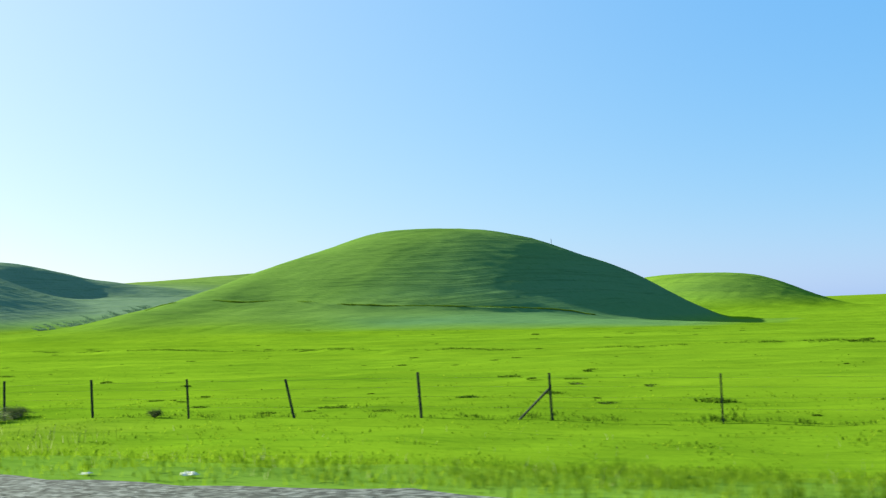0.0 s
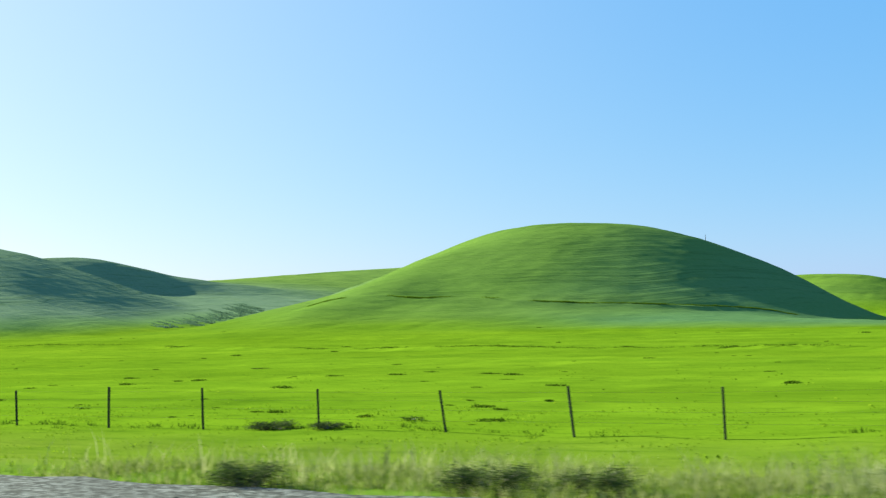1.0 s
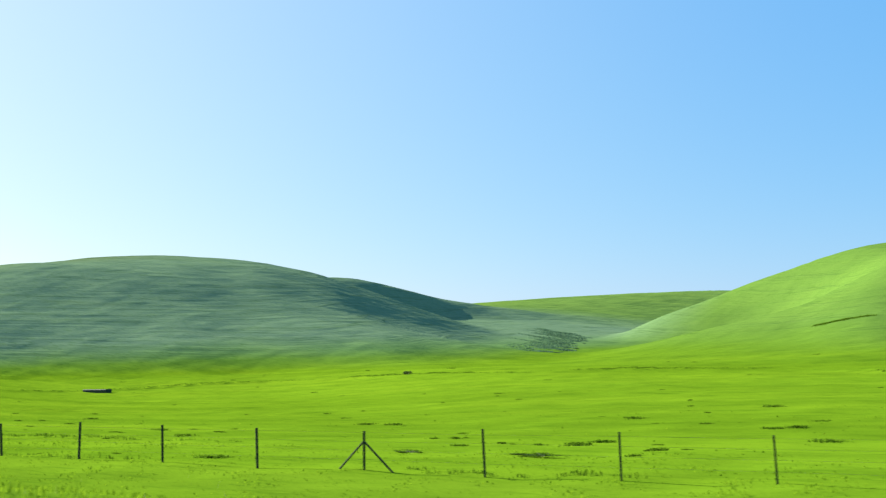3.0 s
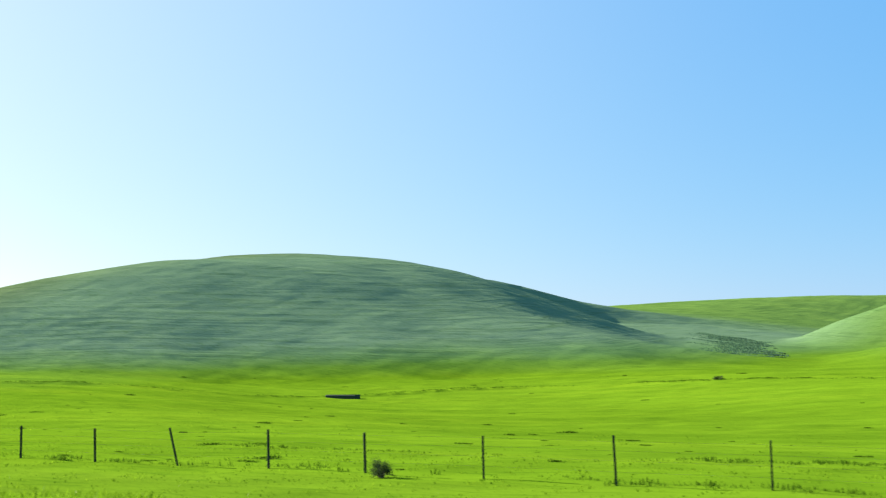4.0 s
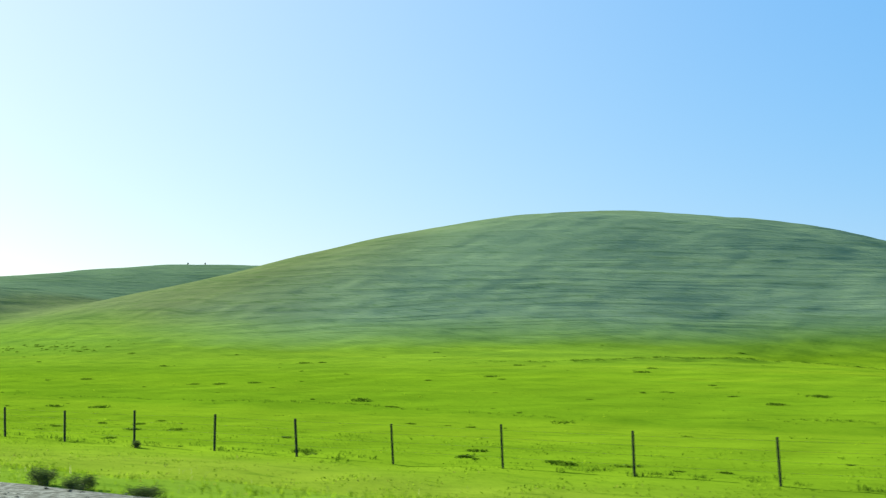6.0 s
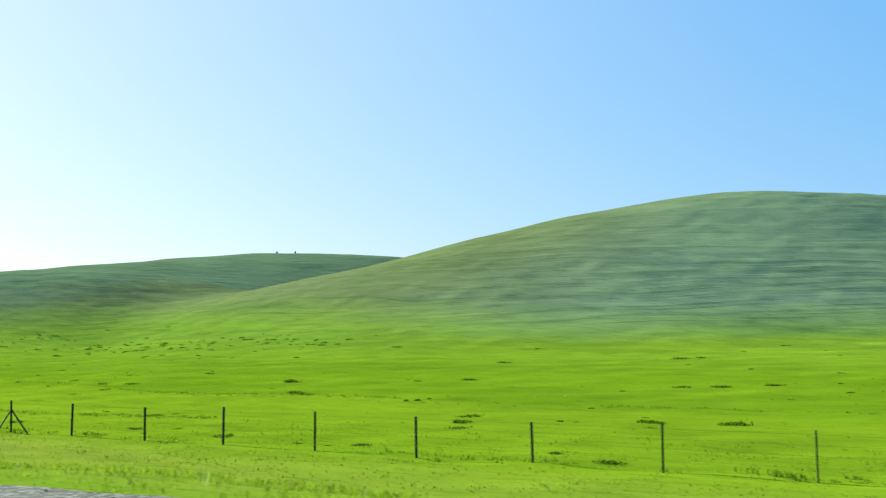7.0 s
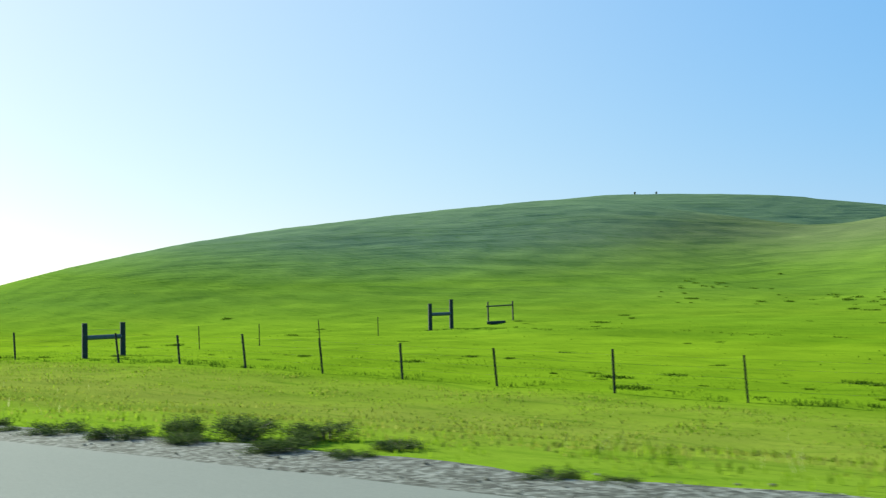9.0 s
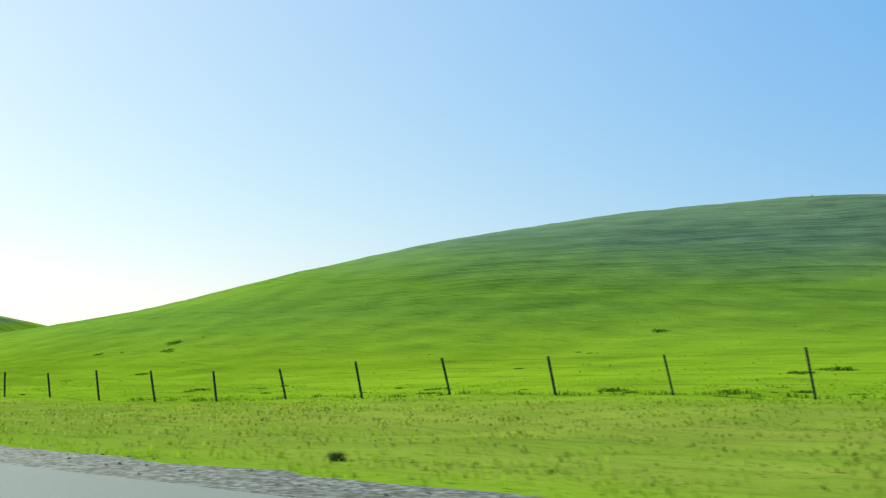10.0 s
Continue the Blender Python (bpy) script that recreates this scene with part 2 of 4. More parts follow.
HAY_BLADES = blade_material("hay_grass", (0.132, 0.166, 0.014), (0.154, 0.184, 0.022), (0.182, 0.206, 0.038))
DRY_BRUSH = blade_material("dry_brush", (0.030, 0.052, 0.014), (0.110, 0.146, 0.050), (0.420, 0.440, 0.240))
TUSSOCK = blade_material("tussock_grass", (0.046, 0.092, 0.004), (0.074, 0.134, 0.005), (0.106, 0.178, 0.007))
WEED_LEAVES = blade_material("flat_weed", (0.040, 0.082, 0.006), (0.066, 0.122, 0.010), (0.100, 0.165, 0.018))
SCRUB = blade_material("scrub_leaf", (0.056, 0.108, 0.062), (0.086, 0.150, 0.086), (0.124, 0.194, 0.108))
MARKER_WHITE = plain("faded_white_plastic", (0.40, 0.44, 0.42), 0.5, 0.0, 12.0, 0.15)
MARKER_BLACK = plain("black_plastic", (0.012, 0.012, 0.014), 0.5, 0.0, 12.0, 0.2)

# ---- the lie of the land ----
# each swell: centre x, centre y, two half-widths, turn, height, steepness
HILL_A = [
    (-82.27, 219.27, 40.51, 56.40, 0.10, 15.09, 1.97),
    (-136.79, 244.02, 29.01, 35.64, -0.99, 12.91, 1.29),
    (-110.75, 169.89, 27.77, 37.82, 0.97, 6.40, 1.13),
    (-109.16, 238.37, 61.98, 29.19, -0.92, 4.66, 2.50),
    (-100.78, 148.29, 8.13, 30.57, 0.16, 1.40, 1.16),
    (-80.22, 134.82, 64.68, 22.75, 0.33, 2.08, 0.86),
]
HILL_B = [
    (-62.21, 321.62, 30.53, 46.18, 0.45, 11.22, 1.76),
    (-11.45, 356.65, 59.62, 56.21, -0.04, -1.65, 1.25),
    (-17.60, 281.48, 59.25, 80.70, 0.15, 2.04, 1.14),
]
HILL_C = [
    (-270.7, 367.0, 108.7, 204.4, 0.07, 17.55, 1.21),
    (-160.1, 423.9, 73.4, 40.2, 0.42, 12.37, 0.98),
    (-209.3, 412.9, 183.9, 88.0, -0.19, 2.17, 2.00),
]
HILL_D = [
    (-224.30, 132.48, 68.02, 44.05, 0.71, 2.58, 2.50),
    (-244.67, 180.21, 62.37, 50.32, 0.84, 18.83, 1.36),
    (-248.08, 121.35, 103.01, 26.01, 0.36, 4.90, 1.60),
    (-269.46, 192.48, 60.68, 37.06, 1.03, 9.37, 1.01),
    (-281.61, 103.59, 53.01, 33.52, -0.71, 3.07, 1.39),
]
HILL_E = [
    (-322.51, 103.90, 42.75, 24.39, -0.45, 3.41, 1.16),
    (-367.71, 173.05, 60.54, 77.99, 0.41, 15.14, 1.01),
    (-414.74, 137.48, 52.49, 87.24, 0.55, 5.48, 1.45),
    (-335.42, 80.71, 43.56, 23.68, 0.84, 5.08, 0.97),
    (-307.85, 217.17, 114.38, 35.21, 0.23, 10.04, 1.05),
]
HILL_F = [
    (-804.17, 230.96, 37.32, 110.20, 0.60, 17.03, 1.15),
]
HILL_G = [
    (-245.21, 238.15, 88.84, 25.80, 0.77, 16.61, 1.02),
    (-245.08, 226.06, 47.25, 25.22, -1.03, 5.76, 1.23),
]
SWELLS = [
    (-181.75, 90.12, 42.82, 14.28, -0.38, -0.70, 0.98),
    (-361.32, 94.64, 20.62, 55.24, 0.32, 1.75, 0.98),
    (-189.50, 115.74, 138.48, 24.01, -0.80, -1.43, 1.74),
    (-12.89, 233.69, 52.44, 116.23, 0.44, -2.80, 1.32),
]
ROAD_Z = 1.33
EDGE_Y = 7.0          # where the gravel meets the grass
FENCE_Y = 23.5
DIP_X = np.array([-360, -325, -315, -305, -298, -291, -285, -275, -265, -251, -241, -228, -204, -181, -164, -147, -120, -94, -64, -37, -20, -7, 3, 12, 40.0])
DIP_Z = np.array([-0.2, 0.20, 0.62, 0.80, 0.80, 0.68, 0.46, 0.18, 0.0, -0.08, -0.27, -0.29, -0.36, -0.41, -0.33, -0.19, -0.13, -0.22, -0.14, -0.06, -0.05, 0.11, 0.17, 0.1, 0.1])


def ease(v, a, b):
    u = np.clip((v - a) / (b - a), 0.0, 1.0)
    return u * u * (3 - 2 * u)


def swells(group, x, y):
    z = np.zeros_like(x, dtype=float)
    for cx, cy, a, b, turn, high, steep in group:
        c, s = math.cos(turn), math.sin(turn)
        u, v = ((x - cx) * c + (y - cy) * s) / a, (-(x - cx) * s + (y - cy) * c) / b
        z += high * np.exp(-((u * u + v * v + 0.004) ** steep))
    return z


def ripple(x, y, size, seed):
    """Smooth uneven ground, about -1 to 1."""
    z = 0.0
    rnd = np.random.RandomState(seed)
    for k in range(7):
        a, f, p = rnd.rand() * 6.283, (0.6 + 1.1 * rnd.rand()) / size, rnd.rand() * 6.283
        z = z + np.sin((x * math.cos(a) + y * math.sin(a)) * f * 6.283 + p + 1.3 * np.sin((x * math.sin(a) - y * math.cos(a)) * f * 2.7 + p * 2))
    return z / 4.0


HILLS = {"hill_1": HILL_A, "hill_2": HILL_B, "hill_3": HILL_C, "hill_4": HILL_D, "hill_5": HILL_E, "hill_6": HILL_F, "hill_7": HILL_G}


def fence_z(x):
    return np.interp(x, DIP_X, DIP_Z)


# low banks in the meadow: x along the road and distance from it
BANK_1 = ((-215, 66), (-192, 80), (-175, 94), (-162, 105), (-144, 101), (-124, 97), (-102, 97), (-89, 90), (-72, 85), (-57, 79), (-47, 75), (-33, 71), (-17, 65), (20, 58))
BANK_2 = ((-303, 45), (-290, 43), (-281, 42), (-268, 41.5), (-255, 40.2), (-240, 38.5), (-225, 37), (-207, 37), (-195, 37), (-182, 37.8), (-165, 39))

BANK_3 = ((-110, 143), (-100, 139.5), (-92, 142.5), (-86, 145), (-75, 146), (-66, 149.4), (-58, 155), (-48, 166), (-40, 172))


def bank(line, x, y, high, wide):
    xs, ys = zip(*line)
    mid = np.interp(x, xs, ys) + 0.8 * np.sin(x * 0.11) + 0.4 * np.sin(x * 0.37)
    fade = ease(x, xs[0] - 10, xs[0] + 15) * (1 - ease(x, xs[-1] - 15, xs[-1] + 10))
    d = (y - mid) / wide
    return high * fade * (0.7 + 0.3 * np.sin(x * 0.21)) * (np.exp(-d * d) - 0.8 * np.exp(-((d - 1.7) ** 2)))


def land(x, y):
    """Height of the grass at x, y."""
    x, y = np.asarray(x, float), np.asarray(y, float)
    high = sum(np.maximum(swells(g, x, y), 0.01) ** 9 for g in HILLS.values()) ** (1 / 9) + swells(SWELLS, x, y)
    field = fence_z(x) * (1 - ease(y, 26, 90)) + high * ease(y, 22, 60)
    verge = ROAD_Z - 0.06
    z = verge + (field - verge) * ease(y, EDGE_Y + 0.2, 18.0)
    z = z + bank(BANK_1, x, y, 0.32, 0.9) + bank(BANK_2, x, y, 0.30, 0.9) + bank(BANK_3, x, y, 0.5, 1.9)
    rough = ease(y, EDGE_Y, EDGE_Y + 2.0)
    z = z + rough * (0.035 * ripple(x, y, 2.2, 3) + 0.05 * ripple(x, y, 7.0, 4)) + ease(y, 60, 140) * 0.12 * ripple(x, y, 21.0, 5)
    return np.where(y < EDGE_Y - 0.6, ROAD_Z - 0.12, z)


def mesh_object(name, verts, faces, material, normals=None, smooth=True):
    me = bpy.data.meshes.new(name)
    me.from_pydata(verts.tolist() if hasattr(verts, "tolist") else verts, [], faces.tolist() if hasattr(faces, "tolist") else faces)
    me.materials.append(material)
    if smooth:
        me.polygons.foreach_set("use_smooth", [True] * len(me.polygons))
    if normals is not None:
        me.normals_split_custom_set_from_vertices(normals.tolist())
    return new(name, me)


def grow(start, step, factor, end):
    out, v = [], start
    while v < end:
        out.append(v)
        v += step
        step *= factor
    return out + [end]


gx = np.array([-v for v in reversed(grow(430.0, 3.0, 1.09, 4200.0))] + list(np.arange(-428.5, 40.0, 1.5)) + grow(41.0, 3.0, 1.15, 3000.0))
gy = np.array([-v for v in reversed(grow(20.0, 8.0, 1.3, 3000.0))] + [-12.0, 0.0, 4.0, 6.2, 6.6] + list(np.arange(6.9, 30.0, 0.45)) + list(np.arange(30.2, 112.0, 0.62)) + list(np.arange(112.8, 330.0, 2.1)) + grow(333.0, 4.0, 1.09, 4200.0))
GX, GY = np.meshgrid(gx, gy)
GZ = land(GX, GY)
step_x, step_y = land(GX + 0.4, GY) - land(GX - 0.4, GY), land(GX, GY + 0.4) - land(GX, GY - 0.4)
GN = np.stack([-step_x / 0.8, -step_y / 0.8, np.ones_like(GX)], -1)
GN /= np.linalg.norm(GN, axis=-1, keepdims=True)
ncol, nrow = len(gx), len(gy)
mx, my = (GX[:-1, :-1] + GX[1:, 1:]) / 2, (GY[:-1, :-1] + GY[1:, 1:]) / 2
share = np.stack([swells(g, mx, my) for g in HILLS.values()])
owner = np.where((share.max(0) > 1.3) & (my > 62), share.argmax(0) + 1, 0)
corner = np.arange(nrow * ncol).reshape(nrow, ncol)
quads = np.stack([corner[:-1, :-1], corner[:-1, 1:], corner[1:, 1:], corner[1:, :-1]], -1)
all_v, all_n = np.stack([GX, GY, GZ], -1).reshape(-1, 3), GN.reshape(-1, 3)
LAND_LABELS = {
    "ground": "bright green spring meadow running level from the road to the hills",
    "hill_1": "rounded green grass hill with one shaded flank",
    "hill_2": "distant low rounded green hill behind the others",
    "hill_3": "far green grass ridge closing the valley",
    "hill_4": "broad grey-green grazed hill with faint cattle paths",
    "hill_5": "long grassy hill with a darker upper slope",
    "hill_6": "very distant low green hill on the skyline",
    "hill_7": "shaded dark green shoulder behind the broad grazed hill",
}
for k, name in enumerate(LAND_LABELS):
    f = quads[owner == k].reshape(-1, 4)
    if not len(f):
        continue
    used, inverse = np.unique(f, return_inverse=True)
    tagged(mesh_object(name, all_v[used], inverse.reshape(-1, 4), GRASS, all_n[used]), LAND_LABELS[name], "hill" if k else "ground", "", "structure")


def gravel_spill(x):
    return 0.25 * ease(x, -220, -180) + 0.25 * ease(x, -80, -40) + 0.22 * np.exp(-((x + 22.5) / 4.0) ** 2)


def strip(name, y0, y1, z, thick, material, label, category, wave=0.0, x0=-1500.0, x1=400.0):
    """A long slab along the road with an uneven far edge."""
    xs = np.array(sorted(set(np.arange(x0, -360.0, 20.0)) | set(np.arange(-360.0, 40.0, 0.5)) | set(np.arange(40.0, x1, 20.0))))
    far = y1 + gravel_spill(xs) * (wave > 0.1) + wave * (0.6 * ripple(xs, xs * 0, 3.0, 11) + 0.5 * ripple(xs, xs * 0, 0.9, 12))
    rows = [(np.full_like(xs, y0), z - thick), (np.full_like(xs, y0), z), (far - 0.05, z), (far, z - 0.015), (far, z - thick)]
    v = np.concatenate([np.stack([xs, ry, np.full_like(xs, rz)], -1) for ry, rz in rows])
    n = len(xs)
    i = np.arange(n - 1)
    f = np.concatenate([np.stack([r * n + i, r * n + i + 1, (r + 1) * n + i + 1, (r + 1) * n + i], -1) for r in range(len(rows) - 1)])
    return tagged(mesh_object(name, v, f[:, ::-1], material, None, False), label, category, "", "structure")


strip("road", -7.5, 6.0, ROAD_Z, 0.3, ROAD, "worn grey asphalt highway lane beside the verge", "road", 0.03)
strip("gravel_shoulder", 5.7, EDGE_Y + 0.05, ROAD_Z - 0.02, 0.3, GRAVEL, "grey loose gravel shoulder along the asphalt", "shoulder", 0.22)

# ---- helpers for things ----


def thing(name, place, label, category, group=""):
    ob = new(name)
    ob.location = place
    return tagged(ob, label, category, group)


def part(name, bm, material, parent, label=""):
    me = bpy.data.meshes.new(name)
    bm.to_mesh(me)
    bm.free()
    me.materials.append(material)
    ob = new(name, me)
    ob.parent = parent
    return tagged(ob, label) if label else ob


def rod(bm, a, b, r0, r1=None, sides=8):
    a, b = Vector(a), Vector(b)
    r1 = r0 if r1 is None else r1
    m = Matrix.Translation((a + b) / 2) @ (b - a).to_track_quat("Z", "Y").to_matrix().to_4x4()
    bmesh.ops.create_cone(bm, cap_ends=True, segments=sides, radius1=r0, radius2=r1, depth=(b - a).length, matrix=m)
    return bm


def box(bm, centre, size, bevel=0.0):
    r = bmesh.ops.create_cube(bm, size=1.0, matrix=Matrix.Translation(centre) @ Matrix.Diagonal((*size, 1)))
    if bevel:
        edges = list({e for v in r["verts"] for e in v.link_edges})
        bmesh.ops.bevel(bm, geom=edges, offset=bevel, segments=1, affect="EDGES")
    return bm


def at(x, y, sink=0.0):
    return (x, y, float(land(x, y)) - sink)


# ---- wire fence along the road ----
SPACING = 3.35
fence = thing("wire_fence", (0, FENCE_Y, 0), "long ranch wire fence on dark steel posts across the meadow", "fence")
post_meshes = []
for variant in range(4):
    bm = bmesh.new()
    h = 1.02 + 0.03 * (variant - 1)
    box(bm, (0, 0.012, h / 2 - 0.2), (0.038, 0.020, h + 0.4), 0.004)
    box(bm, (0, -0.022, h / 2 - 0.2), (0.020, 0.050, h + 0.4))
    for k in range(9):
        box(bm, (0, -0.05, 0.12 + k * 0.1), (0.026, 0.012, 0.02))
    me = bpy.data.meshes.new("post")
    bm.to_mesh(me)
    bm.free()
    me.materials.append(POST_STEEL)
    post_meshes.append(me)
LEANING = {-2: -1.6, 0: -12.8, 7: -6.6, 8: -7.4, 9: -1.5, 10: -1.4, 21: -1.2, 39: -13.1, 40: -1.5, 48: -1.4, 53: -1.5, 54: -1.4, 72: -3.1, 73: -1.6, 77: -1.3, 78: -1.5, 82: -2.5, 83: -2.2, 84: -5.5, 85: -5.0, 86: -5.0, 87: -10.0, 88: -9.0, 89: -9.0, 91: -10.0, 92: -12.0, 93: -13.0, 94: -13.0, 95: -12.5, 96: -13.0, 97: -12.0, 98: -11.0, 99: -12.0, 100: -11.0}
BRACED = {-2: (-1,), 28: (-1, 1), 70: (-1, 1)}
SHIFTED = {-4: 0.40, -3: 0.30, -2: -0.09, 0: -0.21, 1: -0.07, 2: -0.06, 4: 0.07, 6: -0.11, 7: -0.06, 8: 0.17, 9: 0.07, 10: -0.11, 13: 0.05, 14: 0.11, 15: 0.10, 17: 0.08, 28: -0.05, 34: 0.09, 36: -0.05, 37: -0.09, 41: -0.14, 42: -0.11, 43: -0.11, 44: -0.18, 45: -0.13, 47: -0.09, 50: -0.05, 51: -0.12, 52: 0.07, 53: 0.12, 54: 0.15, 58: 0.16, 59: 0.09, 60: 0.05, 61: 0.09, 67: -0.10, 68: -0.08, 69: -0.16, 70: -0.08, 76: 0.08, 77: 0.12, 81: 0.11, 82: 0.23, 83: 0.22, 85: 0.07, 86: 0.22, 87: 0.21, 88: 0.09, 91: -0.15, 92: -0.17, 93: -0.12, 94: -0.17, 95: -0.14, 96: -0.05, 97: -0.07}
rng = random.Random(5)
post_tops = []
for k in range(-12, 116):
    if k == 90:
        continue
    x = -SPACING * k + SHIFTED.get(k, rng.uniform(-0.05, 0.05))
    y = FENCE_Y + rng.uniform(-0.05, 0.05)
    z = float(fence_z(x))
    lean = LEANING.get(k, rng.uniform(-2.2, 0.8))
    post = new("post", post_meshes[k % 4])
    post.parent = fence
    post.matrix_local = pose(x, y - FENCE_Y, z, rng.uniform(-2, 2), lean, rng.uniform(-12, 12))
    post_tops.append((x + math.sin(radians(lean)), y - FENCE_Y, z, lean))
    for side in BRACED.get(k, ()):
        part("brace", rod(bmesh.new(), (x + side * 0.84, y - FENCE_Y + 0.03, z - 0.03), (x, y - FENCE_Y, z + 0.74), 0.026), POST_STEEL, fence)
for height in (0.28, 0.52, 0.74, 0.95):
    bm = bmesh.new()
    pts = [Vector((x - math.sin(radians(lean)) * (1 - height), y - 0.04, z + height * math.cos(radians(lean)) + rng.uniform(-0.012, 0.012))) for x, y, z, lean in post_tops]
    ring = None
    for p in pts:
        new_ring = [bm.verts.new(p + Vector((0, 0.0022 * math.cos(a), 0.0022 * math.sin(a)))) for a in (0.5, 2.6, 4.7)]
        if ring:
            for i in range(3):
                bm.faces.new((ring[i], ring[(i + 1) % 3], new_ring[(i + 1) % 3], new_ring[i]))
        ring = new_ring
    part("wire", bm, WIRE_STEEL, fence, "thin steel wire")


# ---- the cross fence: two timber H-braces and a pipe gate frame ----
CROSS_X = -301.9


def h_brace(y0, y1, tall0, tall1, radius, label):
    base = thing("fence_brace", at(CROSS_X, (y0 + y1) / 2), label, "fence brace", "timber H-braces of the cross fence")
    bz = base.location.z
    for y, tall in ((y0, tall0), (y1, tall1)):
        z = float(land(CROSS_X, y)) - bz
        bm = bmesh.new()
        rod(bm, (0, y - base.location.y, z - 0.3), (0.02, y - base.location.y, z + tall), radius, radius * 0.9, 12)
        part("post", bm, OLD_TIMBER, base, "dark tarred timber post")
    mid = (tall0 + tall1) * 0.27
    part("rail", rod(bmesh.new(), (0, y0 - base.location.y - 0.03, mid + 0.08), (0, y1 - base.location.y + 0.03, mid + 0.08), radius * 0.8, None, 10), RAIL_TIMBER, base, "grey horizontal rail")
    part("wire", rod(bmesh.new(), (0.02, y0 - base.location.y, mid + 0.38), (0.02, y1 - base.location.y, mid + 0.34), 0.006, None, 5), WIRE_STEEL, base)
    return base


h_brace(24.55, 26.25, 1.32, 1.32, 0.115, "dark timber H-shaped fence brace at the roadside fence corner")
h_brace(45.0, 46.75, 1.42, 1.60, 0.115, "dark timber H-shaped fence brace standing in the meadow")
gate = thing("gate_frame", at(CROSS_X, 51.2), "thin rusty pipe gate frame standing open in the meadow", "gate")
for y in (50.0, 52.33):
    part("post", rod(bmesh.new(), (0, y - 51.2, -0.3), (0, y - 51.2, 1.16), 0.052, 0.048, 10), PIPE, gate)
part("top_rail", rod(bmesh.new(), (0, -1.32, 0.90), (0, 1.13, 0.93), 0.042, None, 10), PIPE, gate)
# a low dark block for the dark oblong at the gate's foot
beam = thing("dark_oblong", at(CROSS_X + 0.25, 50.4, -0.02), "low dark oblong lying in the grass at the gate", "beam")
part("block", box(bmesh.new(), (0, 0, 0.07), (0.22, 1.5, 0.16), 0.02), OLD_TIMBER, beam)

cross = thing("cross_fence", at(CROSS_X, 35.0), "sparse steel post fence running out from the road fence", "fence")
for y in (30.0, 33.3, 37.0, 41.0):
    ob = new("post", post_meshes[1])
    ob.parent = cross
    ob.matrix_local = pose(0, y - 35.0, float(land(CROSS_X, y)) - cross.location.z, rng.uniform(-3, 3), rng.uniform(-3, 3), 90) @ Matrix.Diagonal((0.6, 0.6, 0.95, 1.0))

# ---- stock trough in the meadow ----
trough = thing("water_trough", at(-175.5, 90.8, 0.04), "long dark steel water trough lying in the meadow", "trough")
bm = bmesh.new()
box(bm, (0, 0, 0.20), (3.7, 0.9, 0.44), 0.05)
top = max((f for f in bm.faces if f.normal.z > 0.9), key=lambda f: f.calc_area())
bmesh.ops.inset_region(bm, faces=[top], thickness=0.05)
bmesh.ops.translate(bm, verts=top.verts, vec=(0, 0, -0.3))
part("tub", bm, TROUGH, trough)
part("water", box(bmesh.new(), (0, 0, 0.30), (3.5, 0.7, 0.01)), WATER, trough, "still dark water")
for x in (-1.6, 0.0, 1.6):
    part("skid", box(bmesh.new(), (x, 0, -0.03), (0.12, 1.0, 0.1)), OLD_TIMBER, trough)

# ---- grass, weeds and brush ----


def fast_mesh(name, verts, tris, material):
    me = bpy.data.meshes.new(name)
    me.vertices.add(len(verts))
    me.vertices.foreach_set("co", np.asarray(verts, np.float32).ravel())
    me.loops.add(tris.size)
    me.loops.foreach_set("vertex_index", np.asarray(tris, np.int32).ravel())
    me.polygons.add(len(tris))
    me.polygons.foreach_set("loop_start", np.arange(0, tris.size, 3, dtype=np.int32))
    me.update(calc_edges=True)
    me.materials.append(material)
    return me


def blades(name, roots, high, wide, droop, rnd, material):
    """One curved two-piece blade for every root; all of them one mesh."""
    n = len(roots)
    a = rnd.rand(n) * 6.283
    out = np.stack([np.cos(a), np.sin(a), 0 * a], -1)
    side = np.stack([-np.sin(a), np.cos(a), 0 * a], -1) * (wide / 2)[:, None]
    bend = (droop * (0.3 + 0.9 * rnd.rand(n)) * high)[:, None]
    up = np.array([0, 0, 1.0])
    low, mid, tip = roots - 0.03 * up, roots + up * (0.6 * high)[:, None] + out * bend * 0.35, roots + up * high[:, None] + out * bend
    v = np.stack([low - side, low + side, mid - side * 0.7, mid + side * 0.7, tip], 1).reshape(-1, 3)
    k = np.arange(n)[:, None] * 5
    t = np.concatenate([k + [0, 1, 3], k + [0, 3, 2], k + [2, 3, 4]])
    return fast_mesh(name, v, t, material)


def scatter(rnd, count, x0, x1, y0, y1, clump, seed):
    """Places in a stretch of land, thinned into clumps."""
    x, y = rnd.uniform(x0, x1, count), rnd.uniform(y0, y1, count)
    keep = rnd.rand(count) < np.clip(0.5 + clump * ripple(x, y, 1.6, seed) + 0.4 * clump * ripple(x, y, 6.0, seed + 1), 0.03, 1)
    return x[keep], y[keep]


